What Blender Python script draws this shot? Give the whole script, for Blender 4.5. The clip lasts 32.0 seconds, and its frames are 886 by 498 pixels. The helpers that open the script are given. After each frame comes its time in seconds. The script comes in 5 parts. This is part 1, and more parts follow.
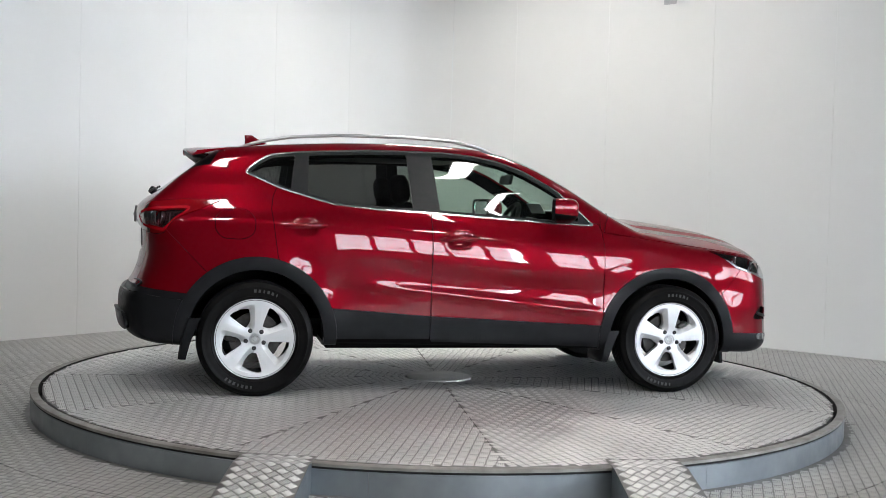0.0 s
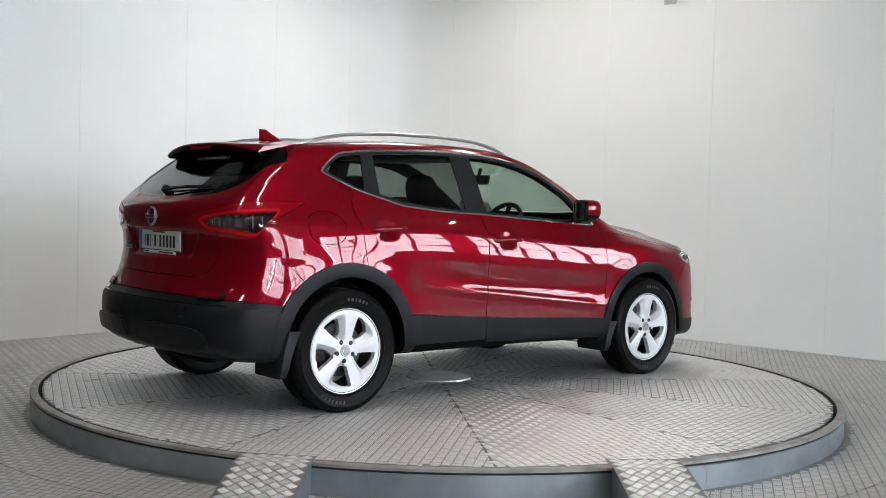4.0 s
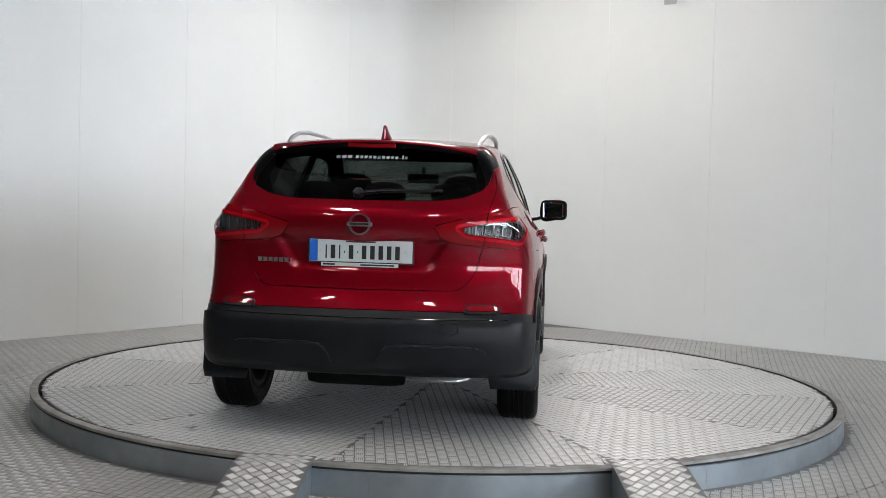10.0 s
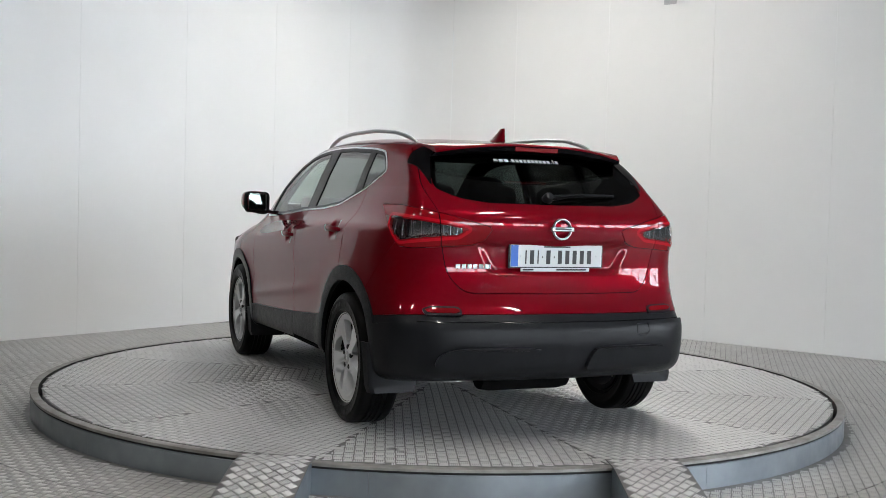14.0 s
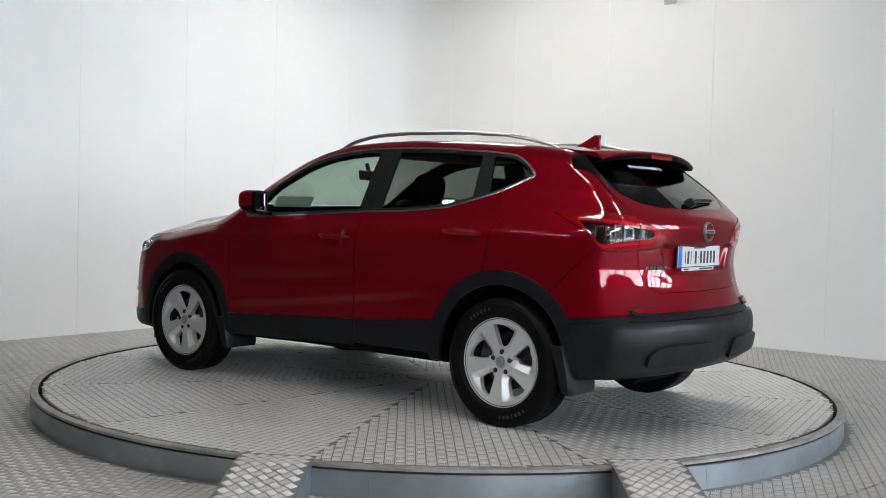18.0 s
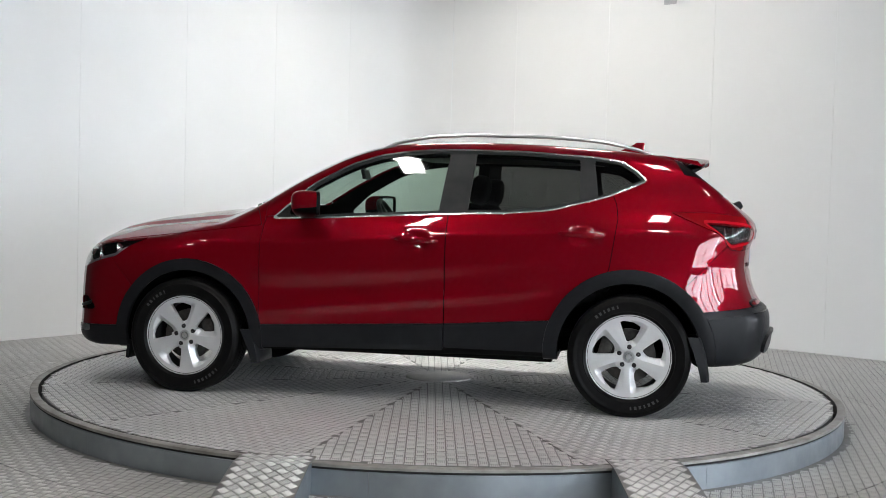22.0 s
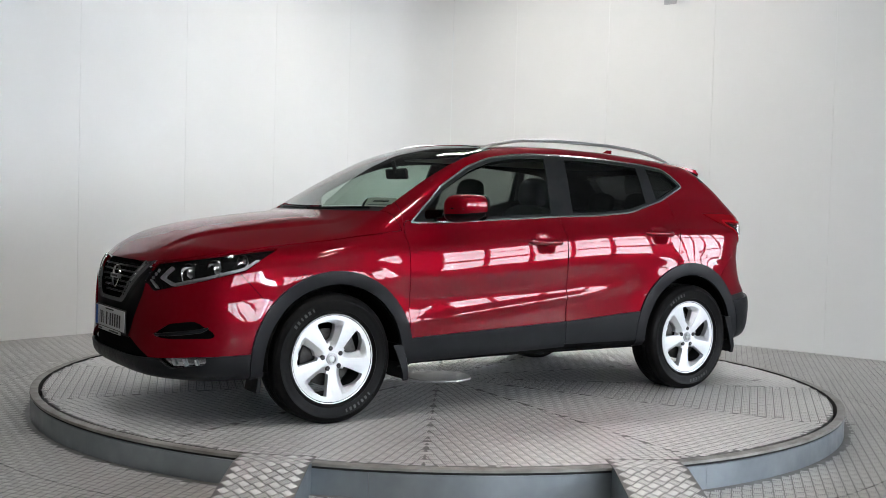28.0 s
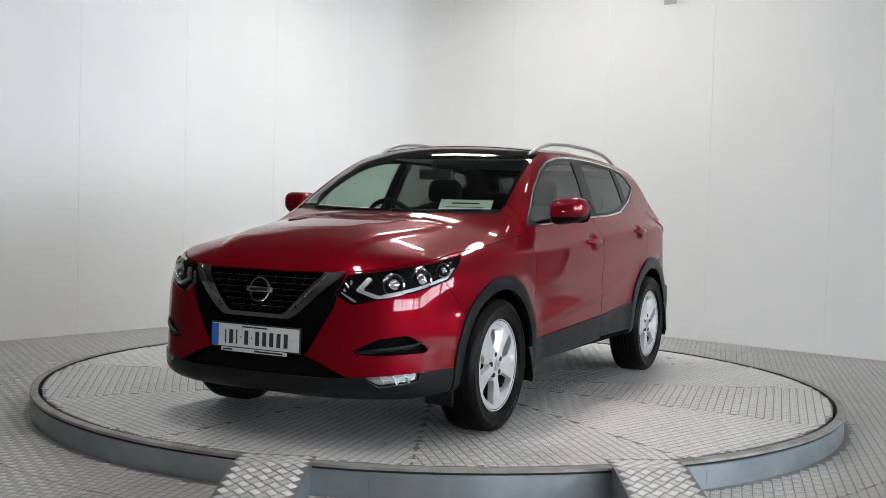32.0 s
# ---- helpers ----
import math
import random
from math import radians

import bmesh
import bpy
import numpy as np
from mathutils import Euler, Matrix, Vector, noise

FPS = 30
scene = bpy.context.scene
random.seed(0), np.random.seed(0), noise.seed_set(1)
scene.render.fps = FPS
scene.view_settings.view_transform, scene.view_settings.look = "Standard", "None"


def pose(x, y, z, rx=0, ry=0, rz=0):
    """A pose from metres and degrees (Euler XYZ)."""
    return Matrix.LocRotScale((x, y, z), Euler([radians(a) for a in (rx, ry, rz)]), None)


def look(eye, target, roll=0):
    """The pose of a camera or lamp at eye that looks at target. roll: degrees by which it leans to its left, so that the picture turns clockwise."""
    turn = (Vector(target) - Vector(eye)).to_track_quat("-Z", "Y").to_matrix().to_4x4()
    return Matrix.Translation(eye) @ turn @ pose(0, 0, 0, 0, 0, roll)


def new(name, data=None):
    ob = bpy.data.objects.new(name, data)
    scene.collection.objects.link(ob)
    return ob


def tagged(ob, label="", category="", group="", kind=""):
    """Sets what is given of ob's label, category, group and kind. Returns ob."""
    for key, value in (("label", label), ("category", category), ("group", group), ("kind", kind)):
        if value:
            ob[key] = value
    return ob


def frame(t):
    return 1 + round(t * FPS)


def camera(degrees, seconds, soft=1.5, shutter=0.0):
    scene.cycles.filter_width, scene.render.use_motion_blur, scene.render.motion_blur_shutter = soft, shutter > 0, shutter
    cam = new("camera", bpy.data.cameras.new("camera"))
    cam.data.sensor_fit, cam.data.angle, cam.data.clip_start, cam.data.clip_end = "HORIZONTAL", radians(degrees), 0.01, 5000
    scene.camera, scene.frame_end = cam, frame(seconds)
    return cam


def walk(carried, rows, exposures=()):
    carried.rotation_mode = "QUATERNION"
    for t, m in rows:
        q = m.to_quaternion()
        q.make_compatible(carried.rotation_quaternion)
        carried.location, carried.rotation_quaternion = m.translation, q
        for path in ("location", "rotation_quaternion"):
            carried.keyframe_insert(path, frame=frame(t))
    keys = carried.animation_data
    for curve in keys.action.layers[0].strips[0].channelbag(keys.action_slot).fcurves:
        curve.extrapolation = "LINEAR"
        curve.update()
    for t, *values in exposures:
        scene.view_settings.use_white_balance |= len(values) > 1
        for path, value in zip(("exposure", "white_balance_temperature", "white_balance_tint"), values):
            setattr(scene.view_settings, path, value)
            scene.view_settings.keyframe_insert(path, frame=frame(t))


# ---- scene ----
# ---- the camera: it stands still before the turntable ----
cam = camera(44.84, 32.0, soft=0.6)
EYE = Vector((0.0, -7.289, 1.153))
PAN, PITCH, ROLL = radians(0.06), radians(-2.187), 1.566
AIM = EYE + Vector((math.sin(PAN) * math.cos(PITCH), math.cos(PAN) * math.cos(PITCH), math.sin(PITCH)))

FLOOR = -0.14          # the turntable's top is z = 0
CEIL = 4.3
TURN_START, TURN_RATE = 12.096, 7.193   # degrees, degrees a second

# ---- world and exposure ----
world = bpy.data.worlds.new("world")
scene.world = world
world.use_nodes = True
sky = world.node_tree.nodes.new("ShaderNodeTexSky")
sky.sky_type = 'NISHITA'
sky.sun_disc = False
sky.sun_elevation, sky.sun_rotation = radians(35), radians(200)
world.node_tree.nodes["Background"].inputs["Strength"].default_value = 0.12
world.node_tree.links.new(sky.outputs[0], world.node_tree.nodes["Background"].inputs["Color"])
BASE = 0.60
walk(cam, [(0, look(EYE, AIM, ROLL)), (32, look(EYE, AIM, ROLL))],
     [(t, BASE + e) for t, e in ((0, 0.0), (8, 0.0), (12, -0.08), (15, -0.03), (20, 0.10), (25, 0.04), (28, 0.0), (32, 0.0))])


# ---- materials ----
def mat(name, color=(0.5, 0.5, 0.5), rough=0.5, metal=0.0, coat=0.0, coat_rough=0.03, emit=0.0, ecol=(1, 1, 1), spec=0.5):
    m = bpy.data.materials.new(name)
    m.use_nodes = True
    b = m.node_tree.nodes["Principled BSDF"]
    b.inputs["Base Color"].default_value = (*color, 1)
    b.inputs["Roughness"].default_value = rough
    b.inputs["Metallic"].default_value = metal
    b.inputs["Coat Weight"].default_value = coat
    b.inputs["Coat Roughness"].default_value = coat_rough
    b.inputs["Specular IOR Level"].default_value = spec
    if emit:
        b.inputs["Emission Color"].default_value = (*ecol, 1)
        b.inputs["Emission Strength"].default_value = emit
    return m


def nodes_of(m):
    return m.node_tree.nodes, m.node_tree.links, m.node_tree.nodes["Principled BSDF"]


def noise_node(m, scale, detail=4.0, rough=0.55, coord="Object", stretch=None):
    n, l, b = nodes_of(m)
    tc = n.new("ShaderNodeTexCoord")
    t = n.new("ShaderNodeTexNoise")
    t.inputs["Scale"].default_value, t.inputs["Detail"].default_value, t.inputs["Roughness"].default_value = scale, detail, rough
    if stretch:
        mp = n.new("ShaderNodeMapping")
        mp.inputs["Scale"].default_value = stretch
        l.new(tc.outputs[coord], mp.inputs["Vector"])
        l.new(mp.outputs["Vector"], t.inputs["Vector"])
    else:
        l.new(tc.outputs[coord], t.inputs["Vector"])
    return t.outputs["Fac"]


def ramp_node(m, fac, lo, hi, p0=0.3, p1=0.7):
    n, l, b = nodes_of(m)
    r = n.new("ShaderNodeMapRange")
    r.inputs["From Min"].default_value, r.inputs["From Max"].default_value = p0, p1
    r.inputs["To Min"].default_value, r.inputs["To Max"].default_value = lo, hi
    l.new(fac, r.inputs["Value"])
    return r.outputs["Result"]


def mix_color(m, fac, a, c):
    n, l, b = nodes_of(m)
    x = n.new("ShaderNodeMix")
    x.data_type = 'RGBA'
    for k, v in (("A", a), ("B", c)):
        sock = [s for s in x.inputs if s.name == k and s.type == 'RGBA'][0]
        if isinstance(v, tuple):
            sock.default_value = (*v, 1)
        else:
            l.new(v, sock)
    l.new(fac, [s for s in x.inputs if s.name == "Factor" and s.type == 'VALUE'][0])
    return [s for s in x.outputs if s.type == 'RGBA'][0]


def bump(m, height, strength=0.3, distance=0.01, sock="Normal"):
    n, l, b = nodes_of(m)
    x = n.new("ShaderNodeBump")
    x.inputs["Strength"].default_value, x.inputs["Distance"].default_value = strength, distance
    l.new(height, x.inputs["Height"])
    l.new(x.outputs["Normal"], b.inputs[sock])


def worn(m, a, c, scale, r0, r1, bump_scale=0, strength=0.1, fine=0):
    """Two-scale variation of colour and roughness."""
    n, l, b = nodes_of(m)
    f = noise_node(m, scale)
    l.new(mix_color(m, ramp_node(m, f, 0, 1), a, c), b.inputs["Base Color"])
    l.new(ramp_node(m, noise_node(m, scale * 3.1), r0, r1), b.inputs["Roughness"])
    if bump_scale:
        bump(m, noise_node(m, bump_scale, 2), strength, 0.002)
    return m


class Calc:
    """Small arithmetic on shader sockets."""
    def __init__(self, m):
        self.n, self.l = m.node_tree.nodes, m.node_tree.links

    def op(self, kind, a, b=0.0, c=None):
        x = self.n.new("ShaderNodeMath")
        x.operation = kind
        for i, v in enumerate((a, b) if c is None else (a, b, c)):
            if isinstance(v, (int, float)):
                x.inputs[i].default_value = v
            else:
                self.l.new(v, x.inputs[i])
        return x.outputs[0]


def plate_metal(name, base, stained, rough0, rough1, metal):
    """Walked-on aluminium: broad stains, fine scuffs, and a tone of its own for each plate."""
    m = mat(name, base, 0.4, metal)
    n, l, b = nodes_of(m)
    col = mix_color(m, ramp_node(m, noise_node(m, 26.0, 5, 0.65), 0.0, 0.35), base, stained)
    col = mix_color(m, ramp_node(m, noise_node(m, 1.1, 6, 0.65), 0.0, 0.6, 0.42, 0.75), col, stained)
    info = n.new("ShaderNodeObjectInfo")
    col = mix_color(m, ramp_node(m, info.outputs["Random"], 0.0, 0.22, 0.0, 1.0), col, stained)
    # oil drips
    col = mix_color(m, ramp_node(m, noise_node(m, 4.2, 3, 0.5), 0.0, 0.7, 0.70, 0.78), col, (0.035, 0.032, 0.03))
    l.new(col, b.inputs["Base Color"])
    l.new(ramp_node(m, noise_node(m, 9.0, 5, 0.6), rough0, rough1), b.inputs["Roughness"])
    bump(m, noise_node(m, 220.0, 3), 0.15, 0.002)
    return m


M = {}
M["tread"] = plate_metal("tread_plate", (0.22, 0.218, 0.215), (0.125, 0.122, 0.117), 0.38, 0.54, 0.4)
M["tread_bar"] = plate_metal("tread_bar", (0.90, 0.897, 0.89), (0.66, 0.652, 0.64), 0.30, 0.42, 0.58)
M["floor_bar"] = plate_metal("floor_bar", (0.66, 0.654, 0.640), (0.44, 0.432, 0.42), 0.34, 0.46, 0.55)
M["wall"] = mat("wall_paint", (0.78, 0.785, 0.775), 0.45)
_f = noise_node(M["wall"], 0.7, 5)
_n, _l, _b = nodes_of(M["wall"])
_l.new(mix_color(M["wall"], ramp_node(M["wall"], _f, 0, 1), (0.76, 0.765, 0.755), (0.80, 0.803, 0.792)), _b.inputs["Base Color"])
bump(M["wall"], noise_node(M["wall"], 60, 3), 0.05, 0.002)
M["ceiling"] = worn(mat("ceiling_steel", (0.12, 0.12, 0.12), 0.8), (0.10, 0.10, 0.10), (0.15, 0.15, 0.15), 1.5, 0.7, 0.9)
M["dark_wall"] = worn(mat("dark_wall", (0.10, 0.098, 0.094), 0.8), (0.08, 0.078, 0.074), (0.13, 0.127, 0.12), 0.8, 0.7, 0.9)
M["rim_steel"] = worn(mat("galvanised_steel", (0.42, 0.46, 0.50), 0.45, 0.9), (0.25, 0.28, 0.305), (0.37, 0.405, 0.435), 3.0, 0.30, 0.5)
M["concrete"] = worn(mat("dark_concrete", (0.09, 0.088, 0.084), 0.8), (0.07, 0.068, 0.065), (0.12, 0.117, 0.11), 1.2, 0.7, 0.9)
M["gap"] = mat("dark_gap", (0.012, 0.012, 0.012), 0.9)
M["lip_steel"] = worn(mat("lip_steel", (0.3, 0.29, 0.27), 0.45, 0.4), (0.2, 0.19, 0.175), (0.38, 0.37, 0.35), 7.0, 0.4, 0.65)
M["hub_steel"] = worn(mat("hub_steel", (0.5, 0.49, 0.46), 0.4, 0.4), (0.55, 0.545, 0.52), (0.70, 0.69, 0.66), 6.0, 0.35, 0.55)
M["panel_light"] = mat("panel_light", (0.9, 0.9, 0.9), 0.5, emit=38.0, ecol=(1.0, 0.965, 0.92))
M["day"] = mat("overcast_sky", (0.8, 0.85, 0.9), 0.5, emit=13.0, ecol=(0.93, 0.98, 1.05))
M["paint"] = mat("red_metallic_paint", (0.165, 0.0012, 0.0068), 0.30, 0.36, coat=0.8, coat_rough=0.008, spec=0.0)
M["plastic"] = worn(mat("black_plastic", (0.010, 0.0108, 0.0122), 0.4, spec=0.14), (0.0085, 0.0092, 0.0105), (0.012, 0.0128, 0.0145), 9.0, 0.30, 0.42, 900, 0.12)
M["gloss_black"] = mat("gloss_black", (0.004, 0.004, 0.0045), 0.08, spec=0.42)
M["dull_black"] = mat("dull_black", (0.0025, 0.0025, 0.003), 0.35, spec=0.06)
M["chrome"] = mat("chrome", (0.78, 0.79, 0.80), 0.06, 1.0)
M["bright_trim"] = mat("bright_trim", (0.74, 0.75, 0.76), 0.24, 1.0)
M["badge_metal"] = mat("badge_metal", (0.30, 0.30, 0.31), 0.3, 1.0)
M["inlay"] = mat("dark_inlay", (0.58, 0.58, 0.59), 0.14, 1.0)
M["dark_chrome"] = mat("dark_chrome", (0.42, 0.42, 0.43), 0.12, 1.0)
M["satin"] = mat("satin_aluminium", (0.48, 0.49, 0.50), 0.34, 0.95)
# silver barrel coloured near black: the shade inside the wheel is in its colour
M["barrel"] = mat("shaded_wheel_barrel", (0.02, 0.02, 0.021), 0.6, 0.2, spec=0.2)
M["rubber"] = worn(mat("tyre_rubber", (0.0035, 0.0035, 0.004), 0.45, spec=0.09), (0.003, 0.003, 0.0034), (0.006, 0.0058, 0.0056), 14.0, 0.30, 0.5)
M["alloy"] = mat("silver_alloy", (0.66, 0.67, 0.68), 0.36, 0.55, coat=0.3)
M["pillar"] = worn(mat("pillar_trim", (0.014, 0.014, 0.015), 0.35, spec=0.2), (0.010, 0.012, 0.013), (0.017, 0.017, 0.018), 12, 0.3, 0.42)
# iron darkened in colour to give the shade behind the wheel spokes
M["iron"] = worn(mat("brake_iron", (0.05, 0.05, 0.05), 0.5, 0.7), (0.03, 0.028, 0.026), (0.08, 0.076, 0.072), 20.0, 0.4, 0.6)
M["worn_print"] = mat("worn_print", (0.032, 0.032, 0.033), 0.6)
M["lamp_chrome"] = mat("lamp_chrome", (0.72, 0.73, 0.74), 0.33, 1.0)
M["lamp_grey"] = mat("lamp_housing_grey", (0.42, 0.42, 0.43), 0.3, 0.3)
M["liner"] = mat("black_liner", (0.005, 0.005, 0.005), 0.9, spec=0.05)
M["white"] = mat("white_plate", (0.55, 0.57, 0.57), 0.35)
M["interior"] = worn(mat("dark_upholstery", (0.01, 0.01, 0.011), 0.85, spec=0.1), (0.008, 0.008, 0.009), (0.014, 0.014, 0.015), 30.0, 0.8, 0.95)
M["trim_in"] = mat("interior_plastic", (0.012, 0.012, 0.0125), 0.55, spec=0.2)


def glass(name, tint, rough=0.0, ior=1.5):
    m = bpy.data.materials.new(name)
    m.use_nodes = True
    n, l = m.node_tree.nodes, m.node_tree.links
    n.clear()
    out, mix = n.new("ShaderNodeOutputMaterial"), n.new("ShaderNodeMixShader")
    tr, gl, fr = n.new("ShaderNodeBsdfTransparent"), n.new("ShaderNodeBsdfGlossy"), n.new("ShaderNodeLayerWeight")
    tr.inputs["Color"].default_value = (*tint, 1)
    gl.inputs["Roughness"].default_value = rough
    c = Calc(m)
    f0 = ((ior - 1) / (ior + 1)) ** 2
    gloss = c.op('MULTIPLY_ADD', c.op('POWER', fr.outputs["Facing"], 4.5), 1 - f0, f0 * 1.5)
    l.new(gloss, mix.inputs[0])
    l.new(tr.outputs[0], mix.inputs[1])
    l.new(gl.outputs[0], mix.inputs[2])
    l.new(mix.outputs[0], out.inputs[0])
    return m


M["red_plastic"] = mat("red_lens_plastic", (0.20, 0.0015, 0.005), 0.06, spec=0.5)
M["red_bright"] = mat("red_light_guide", (0.40, 0.004, 0.012), 0.18, spec=0.2)
M["red_dim"] = mat("unlit_brake_light", (0.16, 0.002, 0.005), 0.4, spec=0.1)
M["smoke"] = mat("smoked_reflector", (0.05, 0.02, 0.022), 0.2, 0.7)
M["smoke_light"] = mat("pale_reflector", (0.26, 0.26, 0.27), 0.2, 0.9)
M["lining"] = mat("roof_cloth", (0.35, 0.35, 0.34), 0.9)
M["mirror"] = mat("mirror_glass", (0.8, 0.82, 0.83), 0.02, 1.0)
M["blue"] = mat("plate_blue", (0.02, 0.12, 0.5), 0.35)
M["ink"] = mat("black_ink", (0.01, 0.01, 0.012), 0.5)
M["paper"] = worn(mat("white_paper", (0.78, 0.78, 0.76), 0.7), (0.75, 0.75, 0.73), (0.8, 0.8, 0.78), 20, 0.6, 0.8)
M["floor_tread"] = plate_metal("floor_plate", (0.20, 0.198, 0.195), (0.12, 0.117, 0.112), 0.38, 0.54, 0.4)
M["glass"] = glass("clear_car_glass", (0.62, 0.72, 0.66))
M["privacy"] = glass("privacy_glass", (0.25, 0.26, 0.25))
M["rear_glass"] = glass("tinted_rear_glass", (0.065, 0.072, 0.072))
M["lens"] = glass("clear_lens", (0.93, 0.94, 0.95))
M["red_lens"] = glass("red_lens", (0.75, 0.015, 0.02))


# ---- building helpers ----
def put(name, verts, faces, material, parent=None, label="", smooth=False, uvs=None):
    me = bpy.data.meshes.new(name)
    me.from_pydata([tuple(v) for v in verts], [], [tuple(f) for f in faces])
    if uvs is not None:
        lay = me.uv_layers.new(name="UVMap")
        flat = np.array([uvs[i] for f in faces for i in f], dtype=np.float32).ravel()
        lay.data.foreach_set("uv", flat)
    me.validate()
    if smooth:
        me.shade_smooth()
    me.materials.append(material)
    ob = new(name, me)
    if parent:
        ob.parent = parent
    if label:
        ob["label"] = label
    return ob


def part(name, bm, material, parent=None, label="", smooth=False):
    """One bmesh as one mesh object, under a thing or a part where there is one."""
    bmesh.ops.recalc_face_normals(bm, faces=bm.faces)
    me = bpy.data.meshes.new(name)
    bm.to_mesh(me)
    bm.free()
    if smooth:
        me.shade_smooth()
        me.set_sharp_from_angle(angle=radians(35))
    me.materials.append(material)
    ob = new(name, me)
    if parent:
        ob.parent = parent
    if label:
        ob["label"] = label
    return ob


def box(x0, x1, y0, y1, z0, z1, bevel=0.0, bm=None, m=None, seg=2):
    bm = bm or bmesh.new()
    t = Matrix.Translation(((x0 + x1) / 2, (y0 + y1) / 2, (z0 + z1) / 2)) @ Matrix.Diagonal((x1 - x0, y1 - y0, z1 - z0, 1))
    r = bmesh.ops.create_cube(bm, size=1, matrix=(m @ t) if m else t)
    if bevel:
        es = list({e for v in r["verts"] for e in v.link_edges})
        bmesh.ops.bevel(bm, geom=es, offset=bevel, segments=seg, affect='EDGES', profile=0.5)
    return bm


def lathe(profile, steps, axis="y", bm=None, m=None, closed=False):
    """Turns (radius, along) pairs round an axis."""
    bm = bm or bmesh.new()
    rings = []
    for r, a in profile:
        ring = []
        for i in range(steps):
            w = 2 * math.pi * i / steps
            c, s = r * math.cos(w), r * math.sin(w)
            co = Vector((c, a, s)) if axis == "y" else Vector((c, s, a))
            ring.append(bm.verts.new(m @ co if m else co))
        rings.append(ring)
    pairs = list(zip(rings, rings[1:])) + ([(rings[-1], rings[0])] if closed else [])
    for p, q in pairs:
        for i in range(steps):
            j = (i + 1) % steps
            bm.faces.new((p[i], p[j], q[j], q[i]))
    return bm


def tube(points, radius, steps=8, bm=None, cap=True):
    bm = bm or bmesh.new()
    pts = [Vector(p) for p in points]
    rings = []
    for i, p in enumerate(pts):
        d = (pts[min(i + 1, len(pts) - 1)] - pts[max(i - 1, 0)]).normalized()
        up = Vector((0, 0, 1)) if abs(d.z) < 0.9 else Vector((1, 0, 0))
        a = d.cross(up).normalized()
        b2 = a.cross(d)
        r = radius[i] if isinstance(radius, list) else radius
        ra, rb = r if isinstance(r, tuple) else (r, r)
        rings.append([bm.verts.new(p + a * ra * math.cos(2 * math.pi * k / steps) + b2 * rb * math.sin(2 * math.pi * k / steps)) for k in range(steps)])
    for p, q in zip(rings, rings[1:]):
        for k in range(steps):
            bm.faces.new((p[k], p[(k + 1) % steps], q[(k + 1) % steps], q[k]))
    if cap:
        bm.faces.new(rings[0][::-1])
        bm.faces.new(rings[-1])
    return bm


def prism(poly, depth, m=None, bevel=0.0, bm=None):
    """A flat outline in x, y, made depth thick along z."""
    bm = bm or bmesh.new()
    a = [bm.verts.new(Vector((x, y, 0))) for x, y in poly]
    b2 = [bm.verts.new(Vector((x, y, depth))) for x, y in poly]
    k = len(poly)
    fs = [bm.faces.new(a[::-1]), bm.faces.new(b2)] + [bm.faces.new((a[i], a[(i + 1) % k], b2[(i + 1) % k], b2[i])) for i in range(k)]
    if bevel:
        es = list(fs[1].edges)
        bmesh.ops.bevel(bm, geom=es, offset=bevel, segments=2, affect='EDGES', profile=0.5)
    if m:
        bmesh.ops.transform(bm, matrix=m, verts=[v for v in bm.verts if v.tag is False])
    return bm


def empty(name, m=None, label="", category="", group="", kind=""):
    ob = new(name)
    if m is not None:
        ob.matrix_basis = m
    return tagged(ob, label, category, group, kind)


# ---- the room ----
CORNER = Vector((-0.62, 6.45, 0))
DIR_L = Vector((-0.612, -0.791, 0)).normalized()
DIR_R = Vector((0.765, -0.644, 0)).normalized()
PANEL = 1.24


FLOOR_TURN = radians(75)


def floor_sheet():
    low = put("floor_south", [(-14, -14, FLOOR - 0.004), (14, -14, FLOOR - 0.004), (14, 12, FLOOR - 0.004), (-14, 12, FLOOR - 0.004)], [(0, 1, 2, 3)], M["concrete"])
    tagged(low, "dark worn concrete workshop floor", "floor", kind="structure")
    v = [(-6.5, -6.8, FLOOR), (6.5, -6.8, FLOOR), (6.5, 12, FLOOR), (-6.5, 12, FLOOR)]
    uv = [(p[0] * 0.87 + p[1] * 0.5, -p[0] * 0.5 + p[1] * 0.87) for p in v]
    ob = put("floor", v, [(0, 1, 2, 3)], M["floor_tread"], uvs=uv)
    tagged(ob, "grey aluminium tread plate floor with worn raised bars", "floor", kind="structure")
    tread_bars(ob, (0, 0.4), 7.0, FLOOR_TURN, lambda X, Y: (np.hypot(X, Y) > 2.64) & (np.hypot(X, Y) < 4.8) & (Y < 4.6), lambda y: FLOOR + 0 * y, material="floor_bar")
    # the curved joint between floor plates, round the turntable
    bm = bmesh.new()
    for i in range(120):
        a0, a1 = (math.radians(150 + 240 * k / 120) for k in (i, i + 1))
        q = [(r * math.cos(a), r * math.sin(a), FLOOR + 0.0015) for a, r in ((a0, 3.000), (a1, 3.000), (a1, 3.009), (a0, 3.009))]
        bm.faces.new([bm.verts.new(p) for p in q])
    part("floor_joint", bm, M["gap"], ob)
    return ob


# above this, out of view, the walls are made dark to darken bonnet reflections
WALL_TOP = 3.8


